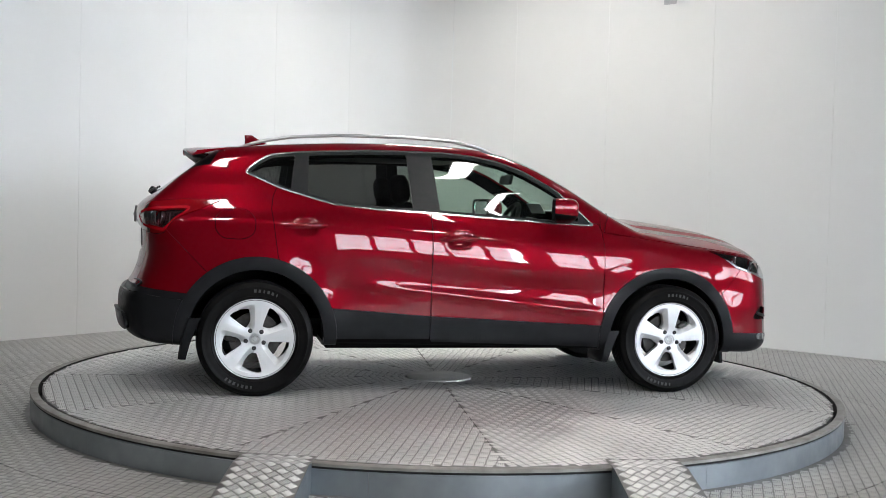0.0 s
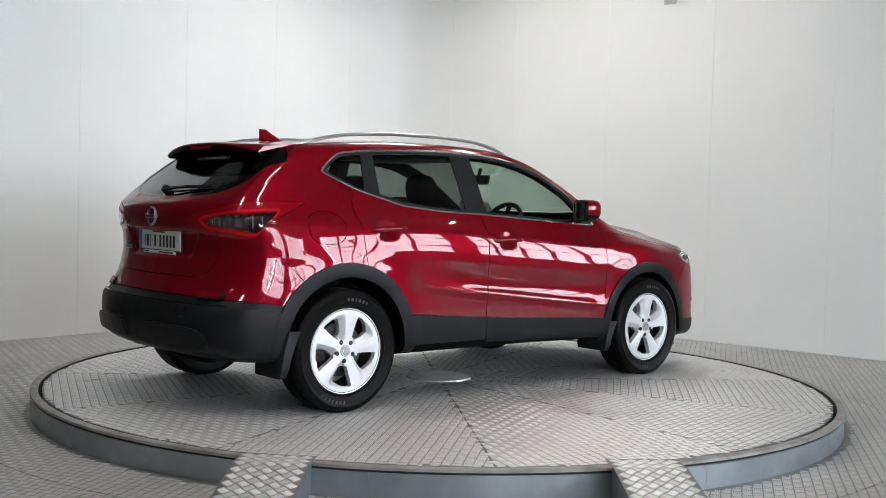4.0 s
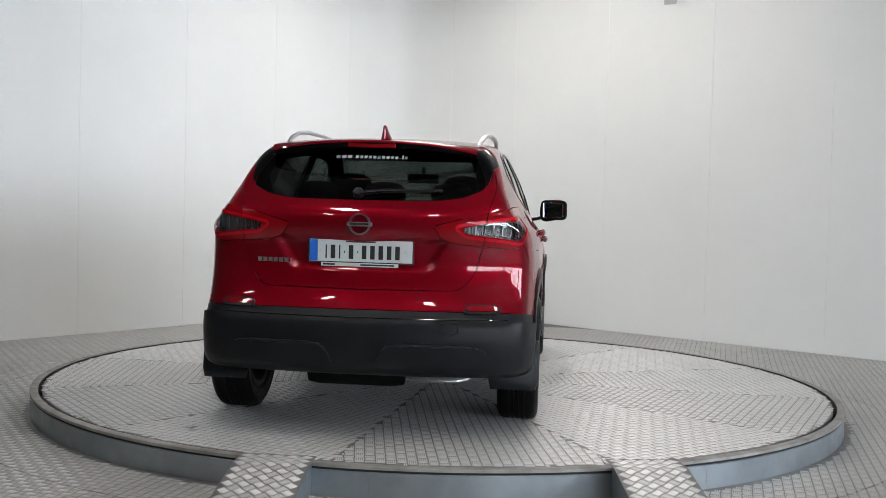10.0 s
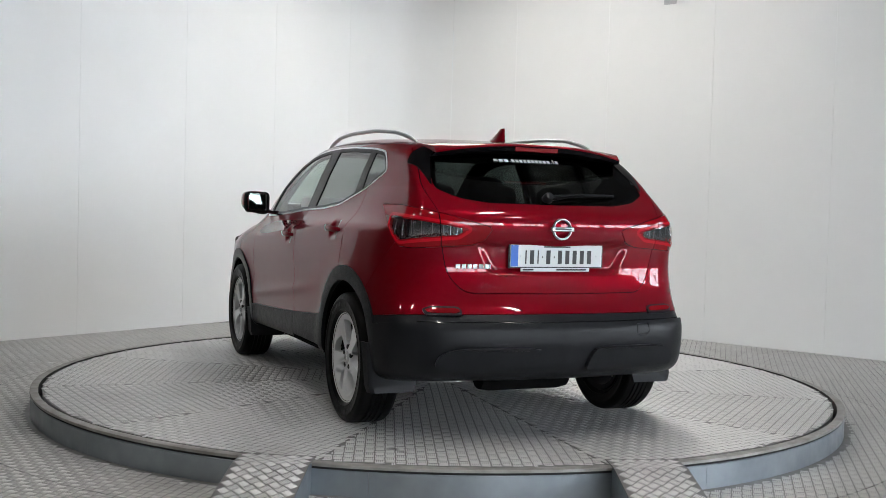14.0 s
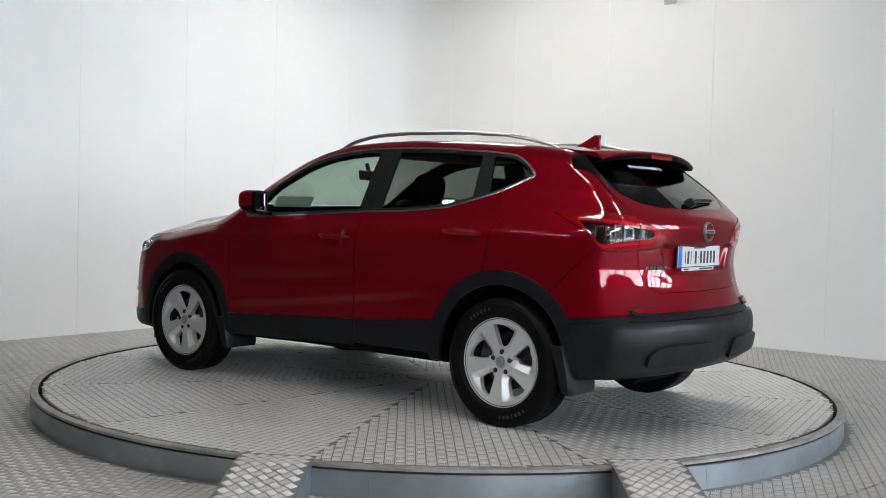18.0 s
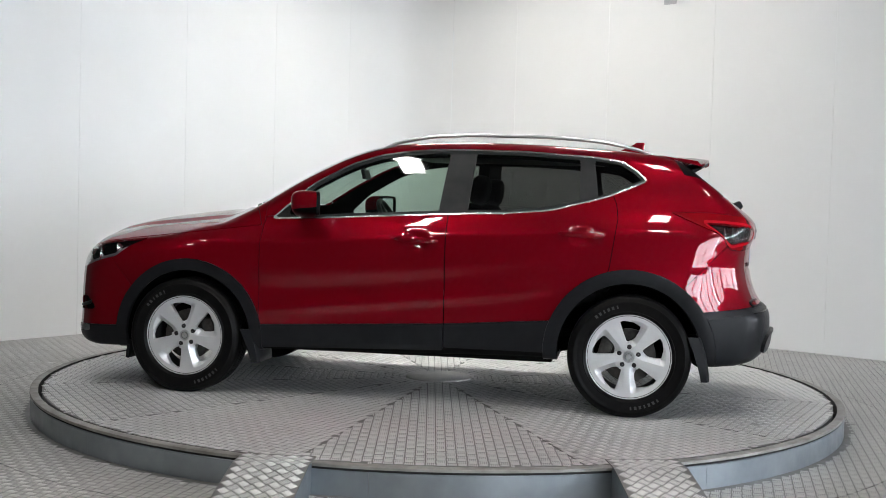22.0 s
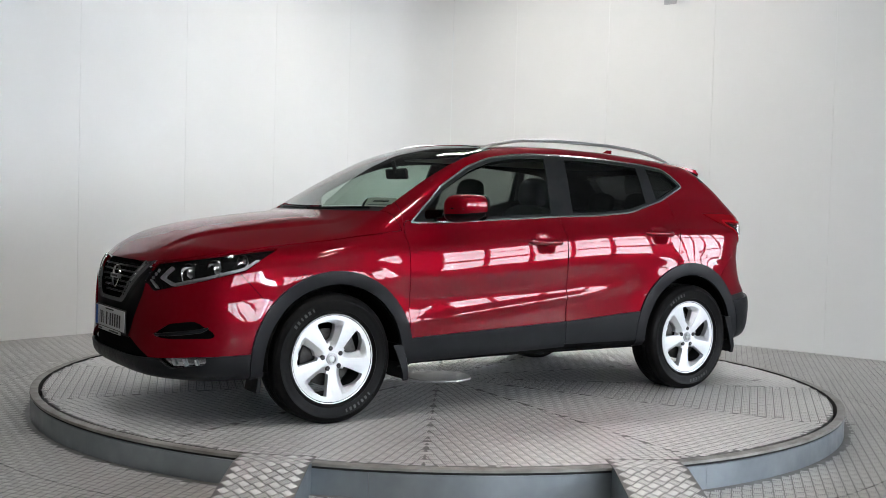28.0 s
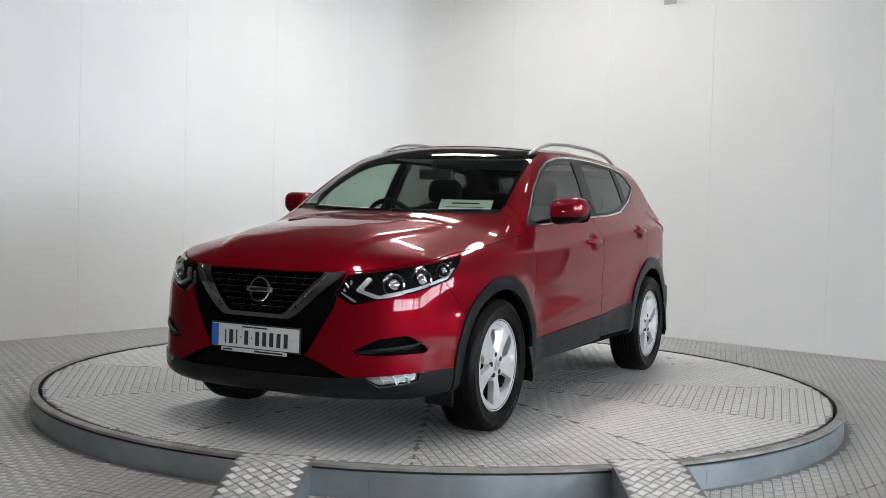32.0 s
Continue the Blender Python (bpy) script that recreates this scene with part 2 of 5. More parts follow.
def wall_run(name, start, direction, length, z1=WALL_TOP, panels=True, first=0.0):
    nrm = Vector((-direction.y, direction.x, 0))
    if nrm.dot(Vector((0, 0, 0)) - start) < 0:
        nrm = -nrm
    base = empty(name, label="off-white wall of flat cladding panels with thin upright joints", category="wall", kind="structure")

    def slab(a, b, front, back, z0, zt, nm, material, bev=0.0):
        bm = bmesh.new()
        vs = []
        for s, o in ((a, front), (b, front), (b, back), (a, back)):
            p = start + direction * s + nrm * o
            vs.append(p)
        lo = [bm.verts.new((p.x, p.y, z0)) for p in vs]
        hi = [bm.verts.new((p.x, p.y, zt)) for p in vs]
        bm.faces.new(lo[::-1])
        bm.faces.new(hi)
        for i in range(4):
            bm.faces.new((lo[i], lo[(i + 1) % 4], hi[(i + 1) % 4], hi[i]))
        if bev:
            bmesh.ops.bevel(bm, geom=list(bm.edges), offset=bev, segments=1, affect='EDGES')
        return part(nm, bm, material, base)

    slab(0, length, -0.03, -0.15, FLOOR, CEIL, "backing", M["dark_wall"])
    s = 0.0
    k = 0
    while s < length - 0.01:
        e = min(first + PANEL * (k if first > 0 else k + 1), length) if first > 0 else min(PANEL * (k + 1), length)
        if first > 0 and k == 0:
            e = first
        if e - s > 0.02:
            slab(s + 0.0007, e - 0.0007, 0.0, -0.0295, FLOOR + 0.004, z1, "panel", M["wall"], 0.0008)
        s = e
        k += 1
    return base


R_COVE = 0.9
wall_run("wall_north_west", CORNER + DIR_L * R_COVE, DIR_L, 5.0, first=PANEL - 0.03)
wall_run("wall_north_east", CORNER + DIR_R * R_COVE, DIR_R, 5.7, first=0.96)


def cove(name, z0, z1, material, label):
    """The rounded corner between the two white walls."""
    a, b = CORNER + DIR_L * R_COVE, CORNER + DIR_R * R_COVE
    rows = []
    bm = bmesh.new()
    n = 28
    for k in range(n + 1):
        t = k / n
        p = a * (1 - t) ** 2 + CORNER * 2 * t * (1 - t) + b * t * t
        q = p + (CORNER - (a + b) / 2).normalized() * 0.12
        rows.append([bm.verts.new((p.x, p.y, z0)), bm.verts.new((p.x, p.y, z1)), bm.verts.new((q.x, q.y, z1)), bm.verts.new((q.x, q.y, z0))])
    for p, q in zip(rows, rows[1:]):
        for j in range(4):
            bm.faces.new((p[j], q[j], q[(j + 1) % 4], p[(j + 1) % 4]))
    bm.faces.new(rows[0])
    bm.faces.new(rows[-1][::-1])
    tagged(part(name, bm, material, None, "", True), label, "wall", kind="structure")


cove("wall_cove", FLOOR, WALL_TOP, M["wall"], "rounded off-white corner between two walls")
# unseen dark band, added for the reflections
cove("wall_cove_top", WALL_TOP + 0.002, CEIL, M["dark_wall"], "unseen dark band added above the white corner")


def plain_wall(name, x0, y0, x1, y1, holes=()):
    """A wall from one point to another, with openings (from, to, sill, head) that go through it."""
    a, b = Vector((x0, y0, 0)), Vector((x1, y1, 0))
    d = (b - a).normalized()
    n = Vector((-d.y, d.x, 0)) * 0.1
    bm = bmesh.new()

    def blk(s, e, z0, z1):
        if e - s < 0.01 or z1 - z0 < 0.01:
            return
        vs = [a + d * s - n, a + d * e - n, a + d * e + n, a + d * s + n]
        lo = [bm.verts.new((p.x, p.y, z0)) for p in vs]
        hi = [bm.verts.new((p.x, p.y, z1)) for p in vs]
        bm.faces.new(lo[::-1])
        bm.faces.new(hi)
        for i in range(4):
            bm.faces.new((lo[i], lo[(i + 1) % 4], hi[(i + 1) % 4], hi[i]))
    s = 0.0
    for h0, h1, z0, z1 in holes:
        blk(s, h0, FLOOR, CEIL)
        blk(h0, h1, FLOOR, z0)
        blk(h0, h1, z1, CEIL)
        s = h1
    blk(s, (b - a).length, FLOOR, CEIL)
    return tagged(part(name, bm, M["dark_wall"]), "plain dark workshop wall", "wall", kind="structure")


plain_wall("wall_south", -12, -12, 12, -12, [(14.9, 19.1, 0.9, 3.3), (19.5, 23.7, 0.9, 3.3)])
plain_wall("wall_west", -12, 1.85, -12, -12)
plain_wall("wall_east", 12, -12, 12, 2.3, [(0.8, 5.0, 0.9, 3.3), (5.4, 9.6, 0.9, 3.3), (10.0, 12.5, 0.9, 3.3)])
# unseen returns, added dark where the white walls stop, so the doors reflect dark
plain_wall("wall_west_return", -12, 1.85, -4.33, 1.85)
plain_wall("wall_east_return", 4.52, 2.3, 12, 2.3)


def ceiling_sheet():
    bm = box(-14, 14, -14, 12, CEIL, CEIL + 0.1)
    tagged(part("ceiling", bm, M["ceiling"]), "plain dark workshop ceiling", "ceiling", kind="structure")


ceiling_sheet()


def glazing(name, m, hw, hh):
    """A wide glazed opening: frame, mullions, transoms and panes."""
    w = empty(name, m, "wide glazed opening with dark bars and daylight behind", "window", kind="structure")
    for a, b, c, d in ((-hw, hw, -hh, -hh + 0.08), (-hw, hw, hh - 0.08, hh), (-hw, -hw + 0.08, -hh + 0.08, hh - 0.08), (hw - 0.08, hw, -hh + 0.08, hh - 0.08)):
        part("window_frame", box(a, b, -0.05, 0.05, c, d, 0.005), M["plastic"], w)
    for i in range(1, 5):
        x = -hw + 2 * hw * i / 5
        part("mullion", box(x - 0.04, x + 0.04, -0.05, 0.05, -hh + 0.08, hh - 0.08, 0.005), M["plastic"], w)
    for z in (-0.3, 0.55):
        for i in range(5):
            x0, x1 = -hw + 2 * hw * i / 5 + 0.05, -hw + 2 * hw * (i + 1) / 5 - 0.05
            part("transom", box(x0, x1, -0.04, 0.04, z - 0.03, z + 0.03, 0.005), M["plastic"], w)
    part("pane", box(-hw + 0.06, hw - 0.06, -0.062, -0.055, -hh + 0.06, hh - 0.06), M["lens"], w)
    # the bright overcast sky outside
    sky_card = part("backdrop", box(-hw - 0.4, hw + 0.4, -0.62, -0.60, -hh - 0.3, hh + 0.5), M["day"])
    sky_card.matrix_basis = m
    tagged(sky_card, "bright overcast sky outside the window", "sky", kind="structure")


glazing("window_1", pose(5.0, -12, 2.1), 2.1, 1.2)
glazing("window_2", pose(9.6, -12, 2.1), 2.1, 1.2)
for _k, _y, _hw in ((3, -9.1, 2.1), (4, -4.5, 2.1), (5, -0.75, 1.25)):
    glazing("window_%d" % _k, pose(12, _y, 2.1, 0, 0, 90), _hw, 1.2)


def ceiling_light(x, y, turn=0.0, lx=1.2, ly=0.6):
    t = empty("ceiling_light", pose(x, y, CEIL - 0.06, 0, 0, turn), "flat white light panel on the ceiling, lit", "light", "ceiling lights")
    bm = box(-lx / 2, lx / 2, -ly / 2, ly / 2, 0, 0.06)
    part("frame", bm, M["wall"], t)
    part("diffuser", box(-lx / 2 + 0.03, lx / 2 - 0.03, -ly / 2 + 0.03, ly / 2 - 0.03, -0.006, -0.001), M["panel_light"], t)


for _x, _y, _w in ((-1.3, -2.6, 0.95), (1.4, -2.6, 0.95), (-4.0, -2.9, 0.62), (2.5, -3.9, 0.75), (0.2, -4.9, 0.9), (-2.4, -5.4, 0.9), (-5.6, -4.8, 0.7)):
    ceiling_light(_x, _y, 90, _w, _w / 3.4)
# panels along the white wall; the second and third are added to brighten it
NR = Vector((-0.644, -0.765, 0))
for _s, _o, _w in ((2.4, 2.0, 1.2), (4.3, 2.0, 0.88), (6.2, 2.1, 0.4)):
    _p = CORNER + DIR_R * _s + NR * _o
    ceiling_light(_p.x, _p.y, -40, _w, _w / 3)


SCRAPS = ((-3.16, 1.02, 20, 0.015), (-3.02, 1.05, 5, 0.03), (-1.16, -2.42, 70, 0.015))


def wall_bracket():
    """A small bent steel bracket with a bolt, high on the white wall."""
    nrm = Vector((-0.644, -0.765, 0)).normalized()
    p = CORNER + DIR_R * BRACKET_S + Vector((0, 0, BRACKET_Z))
    m = Matrix.Translation(p) @ Matrix((DIR_R, nrm, Vector((0, 0, 1)))).transposed().to_4x4()
    t = empty("wall_bracket", m, "small silver steel bracket fixed high on the white wall", "bracket")
    part("base_plate", box(-0.07, 0.07, 0.0, 0.008, -0.05, 0.10, 0.002), M["satin"], t)
    part("arm", tube([(-0.05, 0.008, 0.02), (-0.04, 0.09, 0.01), (0.02, 0.13, -0.005), (0.09, 0.12, 0.0)], 0.014, 8), M["satin"], t, smooth=True)
    part("clamp", box(0.06, 0.14, 0.09, 0.15, -0.03, 0.03, 0.008), M["satin"], t)
    part("bolt", lathe([(0.001, 0.03), (0.014, 0.03), (0.016, 0.02), (0.016, 0.0)], 12, m=pose(0.04, 0.006, 0.06)), M["iron"], t)


def paper_scrap(x, y, turn, w):
    bm = prism([(-w, -0.01), (w * 0.8, -0.013), (w, 0.006), (w * 0.1, 0.015), (-w * 0.9, 0.01)], 0.002, pose(0, 0, 0, 0, 0, 0))
    ob = part("paper_scrap", bm, M["paper"])
    ob.matrix_basis = pose(x, y, FLOOR + 0.002, 0, 0, turn)
    tagged(ob, "tiny scrap of white paper lying on the floor", "scrap", "paper scraps")


for _x, _y, _t, _w in SCRAPS:
    paper_scrap(_x, _y, _t, _w)
BRACKET_S, BRACKET_Z = 3.83, 3.385
wall_bracket()


# ---- the turntable ----
R_OUT, R_IN = 2.60, 2.534


def steel_ring():
    t = empty("steel_ring", pose(0, 0, 0), "fixed grey galvanised steel ring round the turntable deck", "steel ring")
    seg = 10
    for k in range(seg):
        bm = bmesh.new()
        n = 24
        rows = []
        for i in range(n + 1):
            a = 2 * math.pi * (k + i / n) / seg + 0.2
            g0 = 0.0004 if i == 0 else (-0.0004 if i == n else 0)
            a += g0
            c, s = math.cos(a), math.sin(a)
            rows.append([bm.verts.new((r * c, r * s, z)) for r, z in ((R_OUT, FLOOR), (R_OUT, -0.026), (R_OUT - 0.004, -0.022), (R_OUT - 0.02, -0.022), (R_OUT - 0.02, FLOOR))])
        for p, q in zip(rows, rows[1:]):
            for j in range(5):
                bm.faces.new((p[j], q[j], q[(j + 1) % 5], p[(j + 1) % 5]))
        bm.faces.new(rows[0])
        bm.faces.new(rows[-1][::-1])
        part("side_plate", bm, M["rim_steel"], t)
    # the flat lip on top, and the dark slot inside it
    part("lip", lathe([(R_OUT + 0.004, -0.011), (R_OUT + 0.004, 0.002), (R_OUT, 0.0045), (R_IN + 0.024, 0.0045), (R_IN + 0.022, -0.004)], 240, "z"), M["lip_steel"], t, "worn grey steel lip", True)
    part("slot", lathe([(R_IN + 0.0215, 0.0035), (R_IN + 0.0215, -0.09), (R_IN - 0.02, -0.09)], 160, "z"), M["gap"], t)
    # black band standing in for the shade under the lip
    part("shadow_gap", lathe([(R_OUT - 0.003, -0.024), (R_OUT - 0.003, -0.010)], 160, "z"), M["gap"], t)
    return t


SECTORS, SECTOR_START = 12, radians(25.2)


def tread_bars(parent, centre, reach, turn, keep, lift=None, pitch=0.048, material="tread_bar"):
    """Raised lens-shaped bars in groups of five, each group crossing its neighbours, as one mesh."""
    n = int(reach / pitch) + 1
    I, J = (g.ravel() for g in np.meshgrid(np.arange(-n, n + 1), np.arange(-n, n + 1), indexing="ij"))
    c, s = math.cos(turn), math.sin(turn)
    X, Y = centre[0] + pitch * (I * c - J * s), centre[1] + pitch * (I * s + J * c)
    par = (I + J) % 2
    # five bars to a group, each kept or left out by its own place
    gap = np.tile((np.arange(5) - 2) * 0.195 * pitch, len(X))
    X, Y, a = np.repeat(X, 5), np.repeat(Y, 5), turn + np.repeat(par, 5) * math.pi / 2
    X, Y = X - gap * np.sin(a), Y + gap * np.cos(a)
    k = keep(X, Y)
    X, Y, a = X[k], Y[k], a[k]
    L, W, H = 0.485 * pitch, 0.078 * pitch, 0.0028
    shape = np.array([(-L, 0, 0), (-L * 0.45, W, 0), (L * 0.45, W, 0), (L, 0, 0), (L * 0.45, -W, 0), (-L * 0.45, -W, 0), (-L * 0.6, 0, H), (L * 0.6, 0, H)])
    tris = np.array([(0, 6, 1), (1, 6, 7), (1, 7, 2), (2, 7, 3), (3, 7, 4), (4, 7, 6), (4, 6, 5), (5, 6, 0)])
    ca, sa = np.cos(a)[:, None], np.sin(a)[:, None]
    px = X[:, None] + shape[None, :, 0] * ca - shape[None, :, 1] * sa
    py = Y[:, None] + shape[None, :, 0] * sa + shape[None, :, 1] * ca
    V = np.stack([px, py, np.broadcast_to(shape[None, :, 2], px.shape)], -1).reshape(-1, 3)
    if lift:
        V[:, 2] += lift(V[:, 1])
    T = (tris[None] + 8 * np.arange(len(V) // 8)[:, None, None]).reshape(-1, 3)[:, ::-1]
    me = bpy.data.meshes.new("tread_relief")
    me.vertices.add(len(V))
    me.vertices.foreach_set("co", V.astype(np.float32).ravel())
    me.loops.add(len(T) * 3)
    me.loops.foreach_set("vertex_index", T.astype(np.int32).ravel())
    me.polygons.add(len(T))
    me.polygons.foreach_set("loop_start", np.arange(0, len(T) * 3, 3, dtype=np.int32))
    me.update(calc_edges=True)
    me.materials.append(M[material])
    ob = new("tread_relief", me)
    ob.parent = parent
    return tagged(ob, "raised aluminium tread bars", kind="stuff")


def turntable():
    t = empty("turntable", pose(0, 0, 0), "round turntable decked with aluminium tread plates in sectors", "turntable")
    n = SECTORS
    for k in range(n):
        a0, a1 = SECTOR_START + 2 * math.pi * k / n, SECTOR_START + 2 * math.pi * (k + 1) / n
        mid = (a0 + a1) / 2
        steps = 20
        ring = [(0.215, a0 + (a1 - a0) * i / 6) for i in range(7)] + [(R_IN, a1 - (a1 - a0) * i / steps) for i in range(steps + 1)]
        pts = []
        side = Vector((-math.sin(mid), math.cos(mid)))
        for r, a in ring:
            p = Vector((r * math.cos(a), r * math.sin(a)))
            # a narrow joint between neighbouring sectors
            if abs(a - mid) > (a1 - a0) * 0.499:
                p -= side * (0.0024 if k % 2 else 0.0012) * (1 if a > mid else -1)
            pts.append(p)
        top = [(p.x, p.y, 0.0) for p in pts]
        low = [(p.x, p.y, -0.025) for p in pts]
        m = len(pts)
        faces = [tuple(range(m - 1, -1, -1))] + [(i, (i + 1) % m, m + (i + 1) % m, m + i) for i in range(m)]
        plate = put("deck_plate", top + low, faces, M["tread"], t, uvs=[(p.x + k * 1.7, p.y + k * 0.9) for p in pts] * 2)

        def keep(X, Y):
            along, across = X * math.cos(mid) + Y * math.sin(mid), Y * math.cos(mid) - X * math.sin(mid)
            return (np.hypot(X, Y) < R_IN - 0.012) & (along > 0.225) & (np.abs(across) < along * math.tan(math.pi / n) - 0.004)
        tread_bars(plate, (1.3 * math.cos(mid), 1.3 * math.sin(mid)), 1.5, mid, keep)
    part("bed", lathe([(0.2, -0.026), (R_IN - 0.004, -0.026), (R_IN - 0.004, -0.08), (0.2, -0.08)], 120, "z"), M["gap"], t)
    return t


def hub_cover():
    bm = lathe([(0.001, 0.012), (0.21, 0.012), (0.219, 0.008), (0.222, 0.001), (0.222, -0.02)], 72, "z")
    t = part("hub_cover", bm, M["hub_steel"], None, "", True)
    tagged(t, "round grey steel cover plate at the turntable's centre", "cover plate")


def ramp(x0, x1, y_top, turn):
    """A tread plate bridge from the floor to the rim, with folded edges."""
    t = empty("ramp", pose((x0 + x1) / 2, y_top, 0.004, 0, 0, turn), "aluminium tread plate loading ramp against the turntable rim", "ramp", "ramps")
    w = (x1 - x0) / 2
    run = 0.9
    v = [(-w, 0, 0.006), (w, 0, 0.006), (w, -0.17, 0.006), (w, -run, FLOOR + 0.004), (-w, -run, FLOOR + 0.004), (-w, -0.17, 0.006)]
    low = [(x, y, z - 0.005) for x, y, z in v]
    f = [(0, 5, 2, 1), (5, 4, 3, 2), (6, 7, 8, 11), (11, 8, 9, 10)]
    f += [(i, (i + 1) % 6, 6 + (i + 1) % 6, 6 + i) for i in range(6)]
    plate = put("plate", v + low, f, M["tread"], t, uvs=[(p[0] + 3, p[1]) for p in v + low])
    tread_bars(plate, (0, -0.45), 0.8, math.pi / 4, lambda X, Y: (np.abs(X) < w - 0.02) & (Y < -0.02) & (Y > -run + 0.03),
               lambda y: np.interp(y, [-run, -0.17, 0], [FLOOR + 0.004, 0.006, 0.006]))
    for s in (-1, 1):
        bm = bmesh.new()
        q = [(s * (w - 0.002), -0.1, 0.0), (s * (w - 0.002), -0.17, 0.0), (s * (w - 0.002), -run + 0.03, FLOOR), (s * (w - 0.002), -0.1, FLOOR)]
        a = [bm.verts.new(p) for p in q]
        b2 = [bm.verts.new((p[0] - s * 0.006, p[1], p[2])) for p in q]
        bm.faces.new(a)
        bm.faces.new(b2[::-1])
        for i in range(4):
            bm.faces.new((a[i], a[(i + 1) % 4], b2[(i + 1) % 4], b2[i]))
        part("skirt", bm, M["rim_steel"], t)


floor_sheet()
steel_ring()
TABLE = turntable()
hub_cover()
ramp(-0.885, -0.545, -2.43, -4)
ramp(0.785, 1.125, -2.33, 4)


# ---- the car: x forward from the rear axle, y to its left, z up from the deck ----
def curve(pts, sigma=0.04):
    """A smooth curve through a few support points."""
    p = np.array(pts, float)
    lo, hi = p[:, 0].min() - 1, p[:, 0].max() + 1
    g = np.linspace(lo, hi, 2400)
    o = np.argsort(p[:, 0])
    xs, ys = p[o, 0], p[o, 1]
    s0, s1 = (ys[1] - ys[0]) / (xs[1] - xs[0]), (ys[-1] - ys[-2]) / (xs[-1] - xs[-2])
    v = np.interp(g, xs, ys)
    v = np.where(g < xs[0], ys[0] + (g - xs[0]) * s0, np.where(g > xs[-1], ys[-1] + (g - xs[-1]) * s1, v))
    if sigma:
        st = g[1] - g[0]
        k = int(3 * sigma / st) + 1
        w = np.exp(-0.5 * (np.arange(-k, k + 1) * st / sigma) ** 2)
        v = np.convolve(np.pad(v, k, mode="edge"), w / w.sum(), mode="valid")
    return lambda x: np.interp(x, g, v)


top_line = curve([(3.75, 0.60), (3.52, 0.845), (3.40, 0.925), (3.25, 0.988), (3.08, 1.032), (2.89, 1.062), (2.70, 1.085), (2.50, 1.108), (2.44, 1.125),
                  (2.25, 1.232), (2.10, 1.325), (1.95, 1.407), (1.77, 1.49), (1.62, 1.535), (1.45, 1.562), (1.2, 1.572), (0.9, 1.575), (0.5, 1.565), (0.1, 1.54), (-0.2, 1.512), (-0.5, 1.48)], 0.045)
top_drop = curve([(3.5, 0.06), (3.2, 0.09), (2.9, 0.11), (2.5, 0.075), (2.2, 0.105), (1.8, 0.10), (1.4, 0.055), (1.0, 0.04), (0, 0.04), (-0.4, 0.045)], 0.1)
side_width = curve([(0.15, 0.80), (0.25, 0.845), (0.34, 0.866), (0.45, 0.873), (0.55, 0.8745), (0.66, 0.874), (0.74, 0.881), (0.80, 0.8835), (0.86, 0.882), (0.92, 0.8775), (0.96, 0.8725), (0.98, 0.869), (1.00, 0.856), (1.03, 0.833), (1.06, 0.813), (1.10, 0.793), (1.14, 0.776), (1.34, 0.702), (1.49, 0.632), (1.6, 0.56)], 0.011)
crease_shift = curve([(-1.0, 0.06), (0.1, 0.06), (0.6, 0.05), (1.3, 0.0), (2.1, -0.058), (2.6, -0.05), (3.6, -0.02)], 0.15)
side_taper = curve([(3.6, 0.16), (3.2, 0.07), (2.9, 0.025), (2.6, 0.0), (2.0, 0.0), (1.0, -0.004), (0.3, 0.0), (0.0, 0.004), (-0.3, 0.022), (-0.6, 0.045), (-0.9, 0.09)], 0.15)
nose_x = curve([(0.16, 3.40), (0.22, 3.50), (0.28, 3.555), (0.34, 3.565), (0.42, 3.555), (0.55, 3.555), (0.70, 3.545), (0.78, 3.525), (0.84, 3.49), (0.95, 3.40), (1.1, 3.2)], 0.025)
nose_curve = curve([(0, 0), (0.25, 0.004), (0.4, 0.02), (0.5, 0.05), (0.6, 0.096), (0.7, 0.168), (0.78, 0.25), (0.84, 0.34), (0.88, 0.46), (0.95, 0.75)], 0.035)
tail_x = curve([(0.2, -0.62), (0.25, -0.70), (0.31, -0.775), (0.39, -0.825), (0.50, -0.84), (0.58, -0.835), (0.63, -0.80), (0.68, -0.765), (0.76, -0.735), (0.86, -0.715), (0.96, -0.722), (1.04, -0.745), (1.10, -0.748), (1.14, -0.725), (1.20, -0.645), (1.31, -0.495), (1.42, -0.350), (1.52, -0.215)], 0.018)
tail_curve = curve([(0, 0), (0.2, 0.006), (0.36, 0.026), (0.5, 0.05), (0.65, 0.088), (0.75, 0.135), (0.82, 0.205), (0.88, 0.33), (0.95, 0.55)], 0.045)


bottom_line = curve([(-1.0, 0.335), (-0.6, 0.318), (-0.3, 0.30), (0.5, 0.312), (2.1, 0.280), (2.9, 0.265), (3.3, 0.245), (3.6, 0.235)], 0.06)


def smax(a, b, k):
    h = np.maximum(k - np.abs(a - b), 0) / k
    return np.maximum(a, b) + h * h * k * 0.25


def flare(x, z, cx):
    r = np.hypot(x - cx, z - 0.335)
    return 0.012 * np.exp(-((r - 0.45) / 0.09) ** 2) * (z > 0.1)


